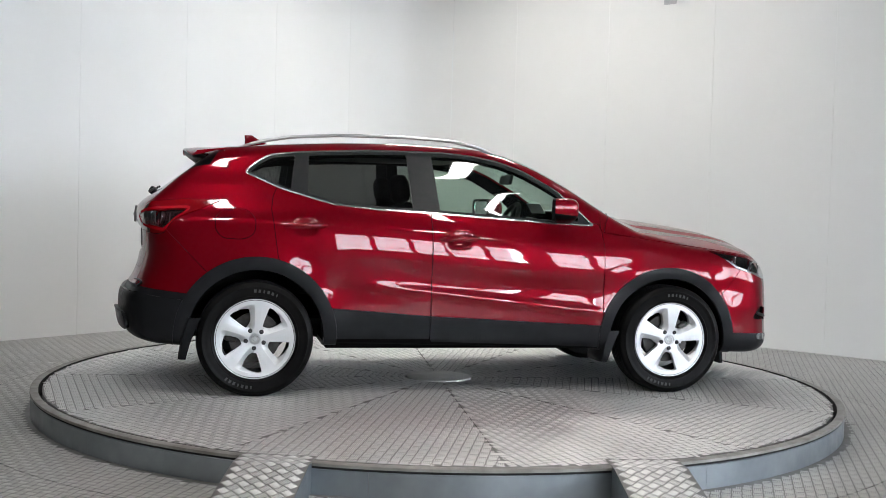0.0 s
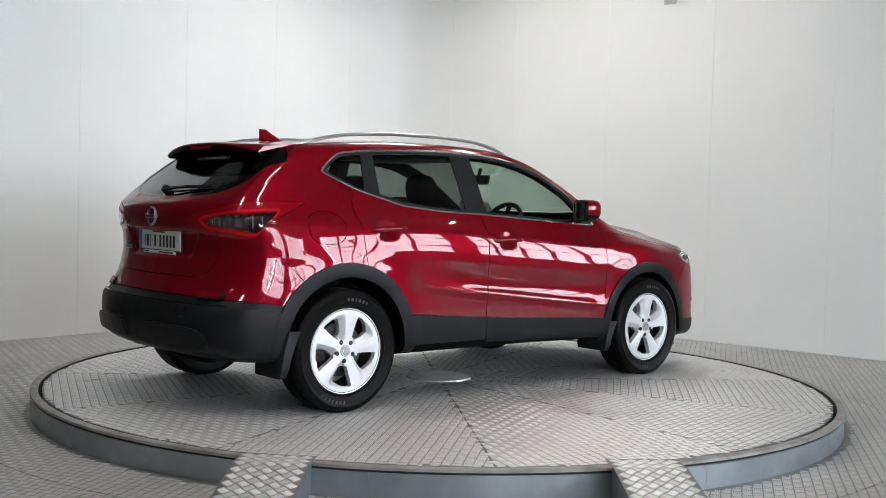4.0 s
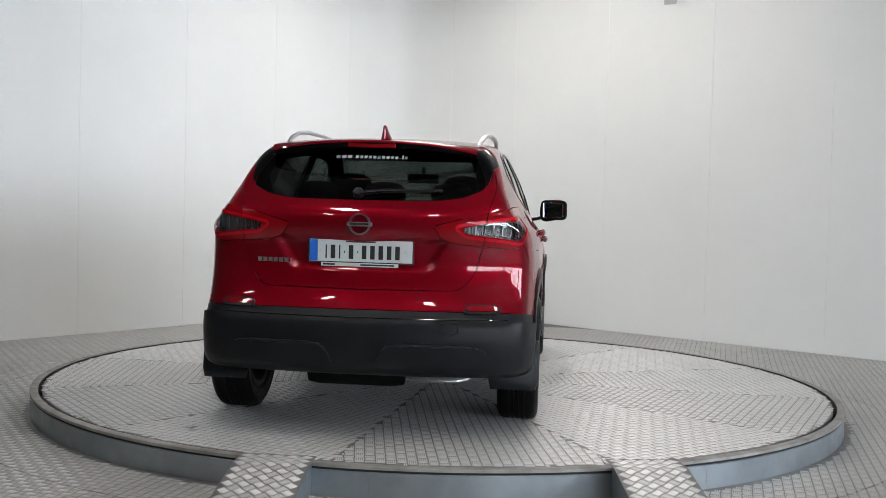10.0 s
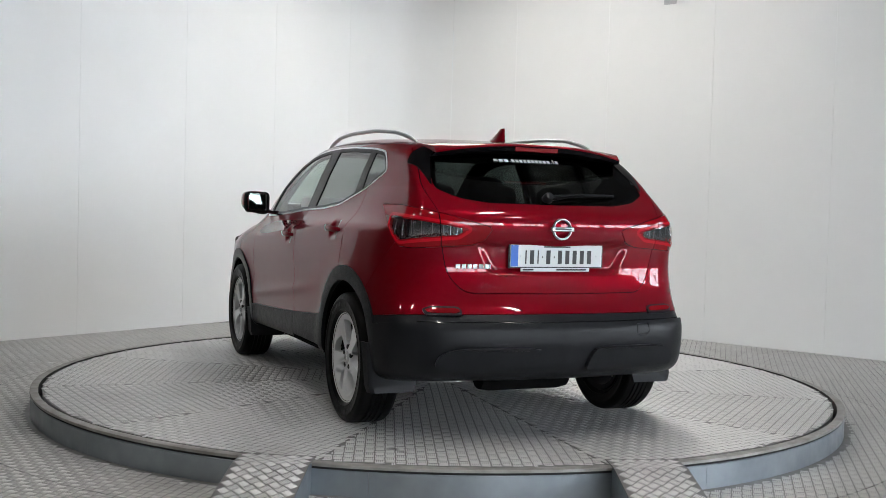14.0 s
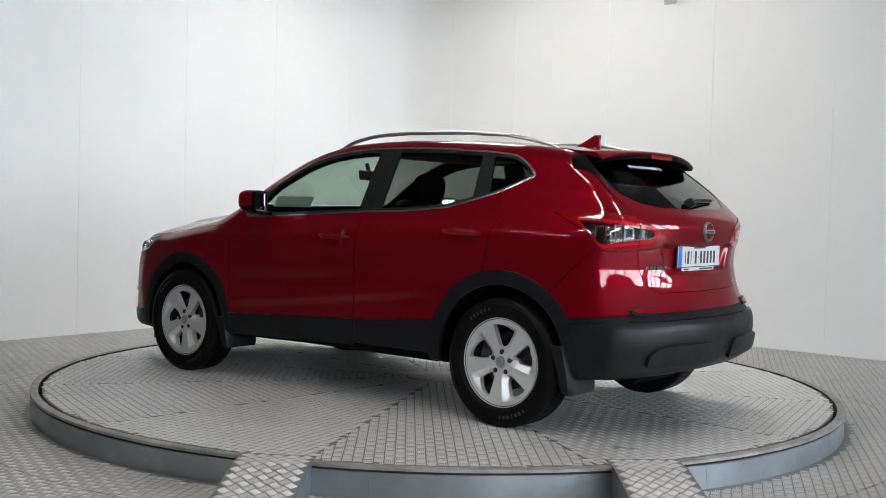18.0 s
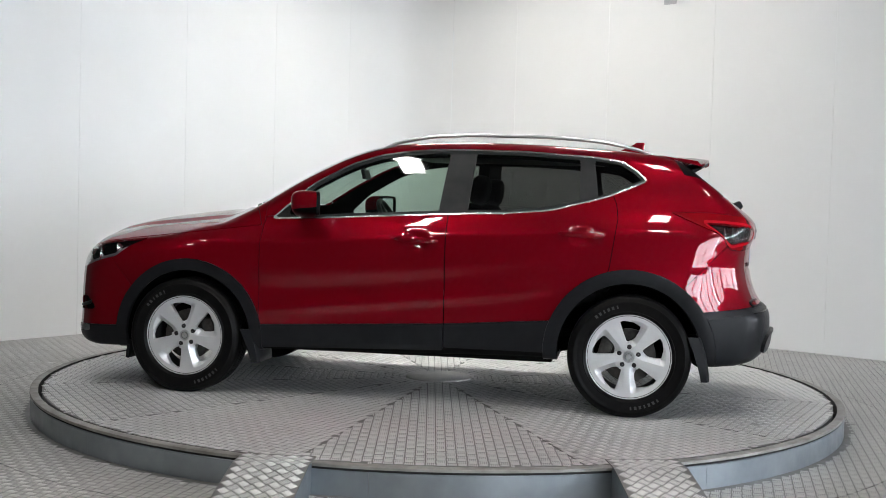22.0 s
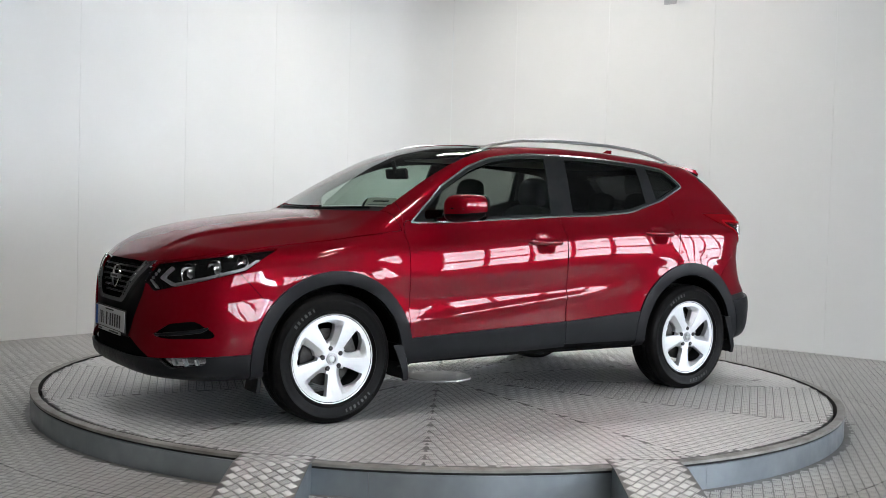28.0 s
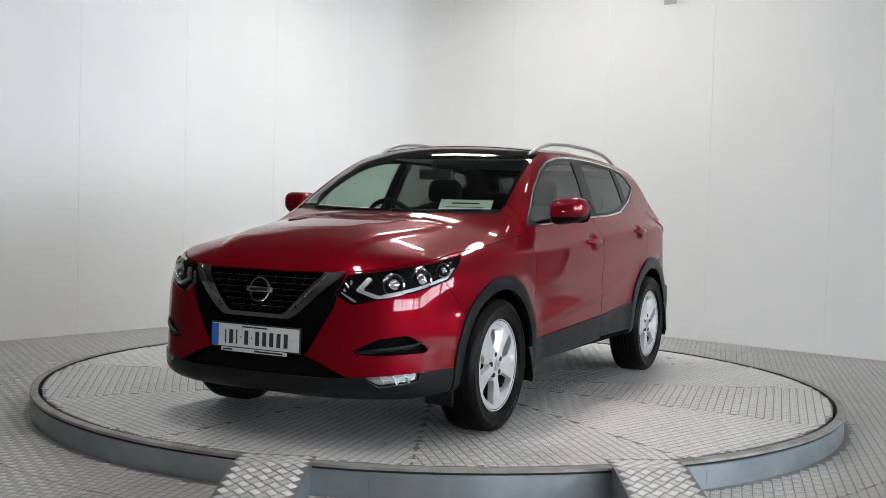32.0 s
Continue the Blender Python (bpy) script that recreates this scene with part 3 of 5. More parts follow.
def body_field(x, y, z):
    """Below zero inside the car's skin."""
    a = np.abs(y)
    ease = lambda v: np.clip(v, 0, 1) ** 2 * (3 - 2 * np.clip(v, 0, 1))
    fade = np.clip((z - 0.70) / 0.12, 0, 1) * np.clip((1.26 - z) / 0.2, 0, 1)
    w = side_width(z - crease_shift(x) * fade) - side_taper(x) * np.clip((z - 0.1) / 0.8, 0.55, 1.15) + flare(x, z, 0.0) + flare(x, z, 2.646)
    # hollow and ridge low on the doors
    door = np.clip((x - 0.50) / 0.45, 0, 1) * np.clip((2.28 - x) / 0.25, 0, 1)
    ridge = 0.590 - 0.105 * (x - 1.45)
    w = w + door * (0.010 * np.exp(-((z - ridge) / 0.030) ** 2) - 0.005 * np.exp(-((z - ridge - 0.11) / 0.06) ** 2))
    # cups behind the door handles
    for hx, hz in ((1.235, 0.962), (0.285, 1.02)):
        w = w - 0.020 * np.exp(-((x - hx) / 0.055) ** 4 - ((z - hz) / 0.045) ** 4)
    side = (a - w) * 0.96
    slope = 1.0 / np.sqrt(1 + ((top_line(x + 0.01) - top_line(x - 0.01)) / 0.02) ** 2)
    # the raised middle of the bonnet, with a crease along each side
    crest = 0.60 - 0.20 * np.clip((x - 2.5) / 0.95, 0, 1)
    swell = np.clip((x - 2.35) / 0.25, 0, 1) * np.clip((3.5 - x) / 0.25, 0, 1) * 0.012 * ease((crest - a) / 0.07)
    top = (z - top_line(x) - swell + top_drop(x) * (a / 0.7) ** 2.3) * slope
    front = (x - nose_x(z) + nose_curve(a)) / np.sqrt(1 + ((nose_curve(a + 0.01) - nose_curve(a - 0.01)) / 0.02) ** 2)
    rs = np.sqrt(1 + ((tail_x(z + 0.01) - tail_x(z - 0.01)) / 0.02) ** 2 + ((tail_curve(a + 0.01) - tail_curve(a - 0.01)) / 0.02) ** 2)
    hollow = 0.024 * ease((0.455 - 0.55 * (0.99 - z) - a) / 0.06) * ease((z - 0.828) / 0.035) * ease((1.0 - z) / 0.03)
    rear = (tail_x(z) + hollow + tail_curve(a) * (1.0 - 0.5 * np.clip((z - 1.10) / 0.2, 0, 1)) - x) / rs
    f = smax(side, top, 0.075)
    f = smax(f, front, 0.06)
    f = smax(f, rear, 0.05)
    return smax(f, bottom_line(x) - z, 0.05)


def body_normal(p, e=0.004):
    n = np.empty_like(p)
    for i in range(3):
        d = np.zeros(3)
        d[i] = e
        n[:, i] = body_field(*(p + d).T) - body_field(*(p - d).T)
    return n / np.linalg.norm(n, axis=1, keepdims=True)


def body_shell(step=0.0125):
    """The left half of the skin: rays from a spine, fanned at both ends."""
    fx, rx, zc = 2.70, 0.15, 0.62
    nm = int((fx - rx) / step)
    cap = 96
    src, az = [], []
    for i in range(cap):
        src.append(rx), az.append(-math.pi / 2 + math.pi / 2 * i / cap)
    for i in range(nm):
        src.append(rx + (fx - rx) * i / nm), az.append(0.0)
    for i in range(cap + 1):
        src.append(fx), az.append(math.pi / 2 * i / cap)
    src, az = np.array(src), np.array(az)
    el = np.radians(np.concatenate([np.linspace(-40, 5, 46), np.linspace(5, 89.9, 118)[1:]]))
    S, E = np.meshgrid(np.arange(len(src)), el, indexing="ij")
    d = np.stack([np.sin(az)[S] * np.cos(E), np.cos(az)[S] * np.cos(E), np.sin(E)], -1).reshape(-1, 3)
    o = np.stack([src[S], np.zeros(S.shape), np.full(S.shape, zc)], -1).reshape(-1, 3)
    lo, hi = np.full(len(d), 0.05), np.full(len(d), 1.9)
    for _ in range(26):
        mid = (lo + hi) / 2
        p = o + d * mid[:, None]
        out = body_field(*p.T) > 0
        hi, lo = np.where(out, mid, hi), np.where(out, lo, mid)
    p = o + d * hi[:, None]
    a, b = S.shape
    idx = np.arange(a * b).reshape(a, b)
    q = np.stack([idx[:-1, :-1], idx[:-1, 1:], idx[1:, 1:], idx[1:, :-1]], -1).reshape(-1, 4)
    t = np.concatenate([q[:, [0, 1, 2]], q[:, [0, 2, 3]]])
    p[:, 1] = np.where(p[:, 1] < 0.004, 0.0, p[:, 1])
    n = body_normal(p)
    n[p[:, 1] == 0, 1] = 0
    return p, n, t


def cut(mesh, dist):
    """Splits a mesh along the zero line of a distance given at its points: (inside, outside)."""
    V, N, T = mesh
    d = np.where(np.abs(dist) < 1e-7, 1e-7, dist)
    s = d[T] < 0
    cnt = s.sum(1)
    ins, outs = [T[cnt == 3]], [T[cnt == 0]]
    mixed = T[(cnt == 1) | (cnt == 2)]
    ms = s[(cnt == 1) | (cnt == 2)]
    lone_in = ms.sum(1) == 1
    k = np.where(lone_in, np.argmax(ms, 1), np.argmin(ms, 1))
    r = np.arange(len(mixed))
    A, B, C = mixed[r, k], mixed[r, (k + 1) % 3], mixed[r, (k + 2) % 3]

    def edge(a, b):
        lo, hi = np.minimum(a, b), np.maximum(a, b)
        return lo * len(V) + hi
    keys, invr = np.unique(np.concatenate([edge(A, B), edge(A, C)]), return_inverse=True)
    ia, ib = keys // len(V), keys % len(V)
    w = (d[ia] / (d[ia] - d[ib]))[:, None]
    NV = V[ia] * (1 - w) + V[ib] * w
    NN = N[ia] * (1 - w) + N[ib] * w
    NN /= np.maximum(np.linalg.norm(NN, axis=1, keepdims=True), 1e-9)
    V2, N2 = np.concatenate([V, NV]), np.concatenate([N, NN])
    m = len(mixed)
    AB, AC = invr[:m] + len(V), invr[m:] + len(V)
    tip = np.stack([A, AB, AC], 1)
    base = np.concatenate([np.stack([AB, B, C], 1), np.stack([AB, C, AC], 1)])
    li2 = np.concatenate([lone_in, lone_in])
    ins += [tip[lone_in], base[~li2]]
    outs += [tip[~lone_in], base[li2]]

    def tidy(ts):
        ts = np.concatenate(ts)
        used, inv2 = np.unique(ts, return_inverse=True)
        return V2[used], N2[used], inv2.reshape(-1, 3)
    return tidy(ins), tidy(outs)


def both(mesh, fn, gap=0.0):
    """Inside and outside of fn(points), with a shut line of width 2 * gap between."""
    d = fn(mesh[0])
    if not gap:
        return cut(mesh, d)
    i, _ = cut(mesh, d + gap)
    _, o = cut(mesh, d - gap)
    return i, o


def poly_dist(poly):
    """Signed distance to a closed outline in two coordinates, below zero inside."""
    P = np.array(poly, float)

    def fn(u, v):
        best = np.full(len(u), 1e9)
        inside = np.zeros(len(u), bool)
        for (ax, ay), (bx, by) in zip(P, np.roll(P, -1, 0)):
            ex, ey = bx - ax, by - ay
            h = np.clip(((u - ax) * ex + (v - ay) * ey) / (ex * ex + ey * ey + 1e-12), 0, 1)
            best = np.minimum(best, np.hypot(u - ax - h * ex, v - ay - h * ey))
            c = ((ay > v) != (by > v)) & (u < (bx - ax) * (v - ay) / (by - ay + 1e-12) + ax)
            inside ^= c
        return np.where(inside, -best, best)
    return fn


def rounded(poly, r=0.03, n=5):
    """The outline with its corners rounded."""
    out = []
    k = len(poly)
    for i in range(k):
        p0, p1, p2 = (Vector(poly[(i + j) % k]) for j in (-1, 0, 1))
        a, b = p0 - p1, p2 - p1
        ra = min(r, a.length * 0.45, b.length * 0.45)
        s, e = p1 + a.normalized() * ra, p1 + b.normalized() * ra
        for j in range(n + 1):
            t = j / n
            out.append(tuple(s * (1 - t) ** 2 + p1 * 2 * t * (1 - t) + e * t * t))
    return out


def skin(name, mesh, material, parent, label="", thick=0.012, lift=0.0, mirror=False, whole=False):
    """A panel of the skin with folded-in edges, as one mesh object. mirror: on the car's right; whole: both halves."""
    V, N, T = mesh
    if len(T) == 0:
        return None
    V = V + N * lift
    e = np.concatenate([T[:, [0, 1]], T[:, [1, 2]], T[:, [2, 0]]])
    key = np.minimum(e[:, 0], e[:, 1]) * len(V) + np.maximum(e[:, 0], e[:, 1])
    _, first, cnt = np.unique(key, return_index=True, return_counts=True)
    rim = e[first[cnt == 1]]
    if whole:
        rim = rim[~((V[rim[:, 0], 1] < 1e-4) & (V[rim[:, 1], 1] < 1e-4))]
    n0 = len(V)
    a, b = rim[:, 0], rim[:, 1]
    m = len(rim)
    tan = V[b] - V[a]
    rn = np.cross(tan, -N[a])
    rn /= np.maximum(np.linalg.norm(rn, axis=1, keepdims=True), 1e-9)
    RV = np.concatenate([V[a], V[b], V[b] - N[b] * thick, V[a] - N[a] * thick])
    RN = -np.concatenate([rn] * 4)
    i = np.arange(m) + n0
    RT = np.concatenate([np.stack([i + m, i, i + 3 * m], 1), np.stack([i + m, i + 3 * m, i + 2 * m], 1)])
    V, N, T = np.concatenate([V, RV]), np.concatenate([N, RN]), np.concatenate([T, RT])
    flip = np.array([1, -1, 1.0])
    if mirror:
        V, N, T = V * flip, N * flip, T[:, ::-1]
    if whole:
        T = np.concatenate([T, T[:, ::-1] + len(V)])
        V, N = np.concatenate([V, V * flip]), np.concatenate([N, N * flip])
    return raw(name, V, N, T, material, parent, label)


def raw(name, V, N, T, material, parent, label=""):
    me = bpy.data.meshes.new(name)
    me.vertices.add(len(V))
    me.vertices.foreach_set("co", V.astype(np.float32).ravel())
    me.loops.add(len(T) * 3)
    me.loops.foreach_set("vertex_index", T.astype(np.int32).ravel())
    me.polygons.add(len(T))
    me.polygons.foreach_set("loop_start", np.arange(0, len(T) * 3, 3, dtype=np.int32))
    me.update(calc_edges=True)
    me.shade_smooth()
    me.normals_split_custom_set_from_vertices([tuple(x) for x in N])
    me.materials.append(material)
    ob = new(name, me)
    ob.parent = parent
    if label:
        ob["label"] = label
    return ob


def pieces(mesh, least=12):
    """A mesh split into its connected pieces."""
    V, N, T = mesh
    if len(T) == 0:
        return []
    lab = np.arange(len(V))
    while True:
        m = lab[T].min(1)
        new_lab = lab.copy()
        for j in range(3):
            np.minimum.at(new_lab, T[:, j], m)
        new_lab = new_lab[new_lab]
        if (new_lab == lab).all():
            break
        lab = new_lab
    out = []
    for k in np.unique(lab[T[:, 0]]):
        t = T[lab[T[:, 0]] == k]
        if len(t) >= least:
            used, inv = np.unique(t, return_inverse=True)
            out.append((V[used], N[used], inv.reshape(-1, 3)))
    return out


CAR = empty("car", pose(0, 0, 0), "red metallic five-door crossover car with black lower cladding", "car")
SHELL = body_shell()


# outlines in side view (x, z), seen from outside
cladding_top = curve([(-1.0, 0.655), (-0.67, 0.64), (-0.42, 0.612), (0.45, 0.53), (1.06, 0.485), (2.17, 0.432), (3.10, 0.385), (3.35, 0.372), (3.6, 0.335)], 0.03)
hood_edge = curve([(3.7, 0.78), (3.5, 0.826), (3.40, 0.85), (3.27, 0.885), (2.99, 0.925), (2.62, 0.968), (2.5, 0.985), (2.3, 1.01)], 0.04)
DLO = rounded([(2.145, 1.06), (1.84, 1.070), (1.05, 1.115), (0.74, 1.126), (0.46, 1.152), (0.15, 1.236), (-0.085, 1.338), (-0.01, 1.405), (0.075, 1.456), (0.26, 1.478),
               (0.66, 1.502), (0.98, 1.506), (1.18, 1.503), (1.34, 1.490), (1.51, 1.462), (1.68, 1.405), (1.90, 1.282)], 0.035)
dlo_d = poly_dist(DLO)
front_door_d = poly_dist([(1.062, 0.1), (2.175, 0.1), (2.185, 1.03), (2.165, 1.075), (1.066, 1.2)])
rear_door_d = poly_dist([(1.06, 0.1), (1.064, 1.2), (0.60, 1.3), (0.13, 1.28), (0.095, 1.20), (0.085, 1.12), (0.125, 0.84), (0.2, 0.6), (0.2, 0.1)])
tail_lamp_d = poly_dist(rounded([(-0.36, 1.062), (-0.30, 1.0), (-0.22, 0.975), (0.14, 0.955), (0.255, 0.962), (0.33, 1.04), (0.55, 1.165), (0.31, 1.165), (0.06, 1.145), (-0.14, 1.112)], 0.02))
tail_clear_d = poly_dist(rounded([(-0.22, 1.055), (-0.15, 1.020), (0.14, 0.998), (0.24, 0.988), (0.29, 1.015), (0.34, 1.06), (0.375, 1.108), (0.30, 1.106), (0.08, 1.094), (-0.08, 1.076)], 0.012))
head_lamp_d = poly_dist(rounded([(-3.10, 0.738), (-3.0, 0.828), (-2.55, 0.874), (-2.14, 0.922), (-2.30, 0.808), (-2.56, 0.757), (-2.985, 0.69)], 0.012))
tailgate_d = poly_dist(rounded([(-0.8, 1.8), (-0.8, 0.735), (0.50, 0.742), (0.575, 0.83), (0.605, 0.97), (0.628, 1.14), (0.665, 1.26), (0.60, 1.47), (0.55, 1.8)], 0.05))
rear_glass_d = poly_dist(rounded([(-0.8, 1.49), (-0.8, 1.176), (0.36, 1.184), (0.50, 1.205), (0.60, 1.25), (0.600, 1.30), (0.548, 1.42), (0.52, 1.49)], 0.03))
grille_frame_d = poly_dist(rounded([(-0.8, 0.86), (-0.8, 0.605), (0.190, 0.605), (0.235, 0.63), (0.440, 0.818), (0.450, 0.86)], 0.02))
grille_d = poly_dist(rounded([(-0.8, 0.9), (-0.8, 0.626), (0.155, 0.626), (0.185, 0.648), (0.340, 0.818), (0.352, 0.9)], 0.03))
mask_d = poly_dist(rounded([(-0.8, 0.88), (-0.8, 0.418), (0.265, 0.425), (0.30, 0.46), (0.425, 0.675), (0.45, 0.88)], 0.03))
intake_d = poly_dist(rounded([(-0.8, 0.44), (-0.8, 0.20), (0.56, 0.20), (0.50, 0.352), (0.29, 0.44)], 0.03))
vent_d = poly_dist(rounded([(0.50, 0.462), (0.62, 0.532), (0.735, 0.552), (0.79, 0.50), (0.795, 0.468), (0.62, 0.452)], 0.02))
fog_d = poly_dist(rounded([(0.565, 0.352), (0.775, 0.378), (0.775, 0.335), (0.63, 0.305)], 0.012))


def side_only(p, d, y0=0.42):
    return np.where(p[:, 1] > y0, d, 0.3)


def facing(p, sign, d, lim):
    return np.where(sign * p[:, 0] > lim, d, 0.3)


def root(fn, lo, hi):
    for _ in range(40):
        mid = (lo + hi) / 2
        if fn(mid) > 0:
            hi = mid
        else:
            lo = mid
    return (lo + hi) / 2


def at(x, y, z):
    return float(body_field(np.array([x]), np.array([y]), np.array([z]))[0])


def tail_at(y, z):
    return -root(lambda x: at(-x, y, z), 0.0, 1.2)


GAP = 0.0022
S = SHELL
# wheel openings and the trims round them
trims = []
for cx, cz, ri, ro in ((0.005, 0.355, 0.402, 0.480), (2.628, 0.338, 0.402, 0.470)):
    r_of = lambda p: np.hypot(p[:, 0] - cx, p[:, 2] - cz)
    _, S = cut(S, side_only(S[0], r_of(S[0]) - ri, 0.3))
    ring, S = both(S, lambda p: side_only(p, r_of(p) - ro), 0.0008)
    trims.append(ring)
# side glazing
dlo, S = cut(S, side_only(S[0], dlo_d(S[0][:, 0], S[0][:, 2])))
dd = dlo_d(dlo[0][:, 0], dlo[0][:, 2])
inner, chrome = cut(dlo, dd + 0.0095)
lin = lambda p, a, b, z0=1.12, z1=1.5: p[:, 0] - (a + (b - a) * (p[:, 2] - z0) / (z1 - z0))
fr_side, rest = cut(inner, -lin(inner[0], 1.050, 1.000))
g_front, f1 = cut(fr_side, np.maximum(dlo_d(fr_side[0][:, 0], fr_side[0][:, 2]) + 0.026, np.maximum(-lin(fr_side[0], 1.125, 1.080), lin(fr_side[0], 2.03, 1.95))))
g_rear, f2 = cut(rest, np.maximum(dlo_d(rest[0][:, 0], rest[0][:, 2]) + 0.026, np.maximum(lin(rest[0], 0.955, 0.92), -lin(rest[0], 0.30, 0.315))))
g_quart, f2 = cut(f2, np.maximum(dlo_d(f2[0][:, 0], f2[0][:, 2]) + 0.022, lin(f2[0], 0.185, 0.235)))
f2_quart, f2 = cut(f2, lin(f2[0], 0.238, 0.285))
# lamps
sf = lambda p: np.abs(p[:, 1]) - p[:, 0]
sr = lambda p: np.abs(p[:, 1]) + p[:, 0]
head, S = both(S, lambda p: facing(p, 1, head_lamp_d(sf(p), p[:, 2]), 2.7), GAP)
tail, S = both(S, lambda p: facing(p, -1, tail_lamp_d(sr(p), p[:, 2]), -0.05), GAP)
# bonnet, cowl, windscreen, glass roof
rear_edge = lambda p: 2.475 - 0.21 * (p[:, 1] / 0.7) ** 2
base_edge = lambda p: 2.40 - 0.20 * (p[:, 1] / 0.7) ** 2
pillar = lambda p: p[:, 1] - np.interp(p[:, 0], [1.3, 1.45, 2.3], [0.565, 0.580, 0.698])
hood, S = both(S, lambda p: np.maximum(rear_edge(p) - p[:, 0], hood_edge(p[:, 0]) - p[:, 2]), GAP)
screen, S = cut(S, np.maximum(np.maximum(S[0][:, 0] - base_edge(S[0]), 1.462 - 0.03 * (S[0][:, 1] / 0.6) ** 2 - S[0][:, 0]), pillar(S[0])))
cowl, S = both(S, lambda p: np.maximum(np.maximum(p[:, 0] - rear_edge(p), base_edge(p) - p[:, 0]), np.maximum(pillar(p) + 0.01, 1.0 - p[:, 2])), 0.001)
roof_glass, S = cut(S, np.maximum(np.maximum(S[0][:, 0] - 1.455, 0.22 - S[0][:, 0]), np.maximum(S[0][:, 1] - 0.515, 1.3 - S[0][:, 2])))
# rear end
blade_d = poly_dist(rounded([(0.48, 1.52), (0.74, 1.52), (0.74, 1.445), (0.635, 1.36), (0.616, 1.275), (0.603, 1.26), (0.600, 1.30), (0.545, 1.42), (0.50, 1.46)], 0.012))
blade, S = both(S, lambda p: facing(p, -1, np.maximum(np.maximum(blade_d(p[:, 1], p[:, 2]), p[:, 0] + 0.235 + (p[:, 2] - 1.46) * -0.6), p[:, 2] - 1.47), 0.1), 0.001)
back, S = both(S, lambda p: facing(p, -1, np.maximum(np.maximum(tailgate_d(p[:, 1], p[:, 2]), p[:, 0] + 0.20), p[:, 2] - 1.485), 0.15), GAP)
rglass, back = cut(back, rear_glass_d(back[0][:, 1], back[0][:, 2]))
# lower cladding
low, S = both(S, lambda p: p[:, 2] - cladding_top(p[:, 0]), 0.0008)
low_back, low = both(low, lambda p: p[:, 0] + 0.36, GAP)
low_front, low = both(low, lambda p: 3.0 - p[:, 0], GAP)
sill_front, low = both(low, lambda p: np.maximum(np.maximum(1.062 - p[:, 0], p[:, 0] - 2.172), 0.33 - 0.03 * (p[:, 0] - 1.06) - p[:, 2]), GAP)
sill_rear, low = both(low, lambda p: np.maximum(p[:, 0] - 1.062, 0.345 - p[:, 2]), GAP)
# bumpers, doors, wings
bump_back, S = both(S, lambda p: np.maximum(p[:, 0] + 0.27 + (p[:, 2] - 0.72) * 0.98, p[:, 2] - 0.985), GAP)
bump_front, S = both(S, lambda p: np.maximum(3.03 + (p[:, 2] - 0.66) * 0.9 - p[:, 0], p[:, 2] - hood_edge(p[:, 0])), GAP)
door_f, S = both(S, lambda p: side_only(p, np.maximum(front_door_d(p[:, 0], p[:, 2]), p[:, 2] - 1.2)), GAP)
door_r, S = both(S, lambda p: side_only(p, rear_door_d(p[:, 0], p[:, 2])), GAP)
wing, S = both(S, lambda p: 2.18 - p[:, 0], GAP)
quarter, body = cut(S, side_only(S[0], np.maximum(S[0][:, 0] - 0.55, S[0][:, 2] - 1.49)))
flap_d = poly_dist(rounded([(-0.245, 1.075), (-0.18, 1.115), (-0.06, 1.115), (-0.005, 1.06), (-0.015, 0.965), (-0.08, 0.935), (-0.2, 0.94), (-0.245, 0.99)], 0.05))
flap, quarter_r = both(quarter, lambda p: flap_d(p[:, 0], p[:, 2]), GAP)
# nose
mask, bump_front = cut(bump_front, facing(bump_front[0], 1, mask_d(bump_front[0][:, 1], bump_front[0][:, 2]), 3.1))
vent, bump_front = cut(bump_front, facing(bump_front[0], 1, vent_d(bump_front[0][:, 1], bump_front[0][:, 2]), 3.0))
intake_a, bump_front = cut(bump_front, facing(bump_front[0], 1, intake_d(bump_front[0][:, 1], bump_front[0][:, 2]), 3.1))
frame_v, mask = cut(mask, grille_frame_d(mask[0][:, 1], mask[0][:, 2]))
grille, frame_v = cut(frame_v, grille_d(frame_v[0][:, 1], frame_v[0][:, 2]))
fog, low_front = cut(low_front, facing(low_front[0], 1, fog_d(low_front[0][:, 1], low_front[0][:, 2]), 2.9))

paint, blk, plast = M["paint"], M["gloss_black"], M["plastic"]
BODY = skin("body", body, paint, CAR, "", whole=True)
HOOD = skin("bonnet", hood, paint, CAR, whole=True)
skin("windscreen", screen, M["glass"], CAR, "clear greenish windscreen", thick=0.004, lift=-0.003, whole=True)
skin("cowl", cowl, plast, CAR, "black plastic cowl", lift=-0.012, whole=True)
skin("glass_roof", roof_glass, blk, CAR, "dark panoramic glass roof", whole=True)
GATE = skin("tailgate", back, paint, CAR, whole=True)
for mir in (False, True):
    skin("side_blade", blade, M["dull_black"], GATE, "gloss black blade beside the rear window", mirror=mir)
skin("rear_window", rglass, M["rear_glass"], GATE, "dark tinted rear window", thick=0.004, lift=-0.002, whole=True)
FB = skin("front_bumper", bump_front, paint, CAR, whole=True)
reflex_d = poly_dist(rounded([(0.53, 0.642), (0.69, 0.642), (0.70, 0.656), (0.665, 0.667), (0.54, 0.665)], 0.008))
pad_d = poly_dist(rounded([(0.15, 0.478), (0.60, 0.476), (0.655, 0.44), (0.66, 0.385), (0.10, 0.38)], 0.025))
pad, low_back = cut(low_back, facing(low_back[0], -1, pad_d(low_back[0][:, 1], low_back[0][:, 2]), 0.5))
reflex, _ = cut(SHELL, facing(SHELL[0], -1, reflex_d(SHELL[0][:, 1], SHELL[0][:, 2]), 0.5))
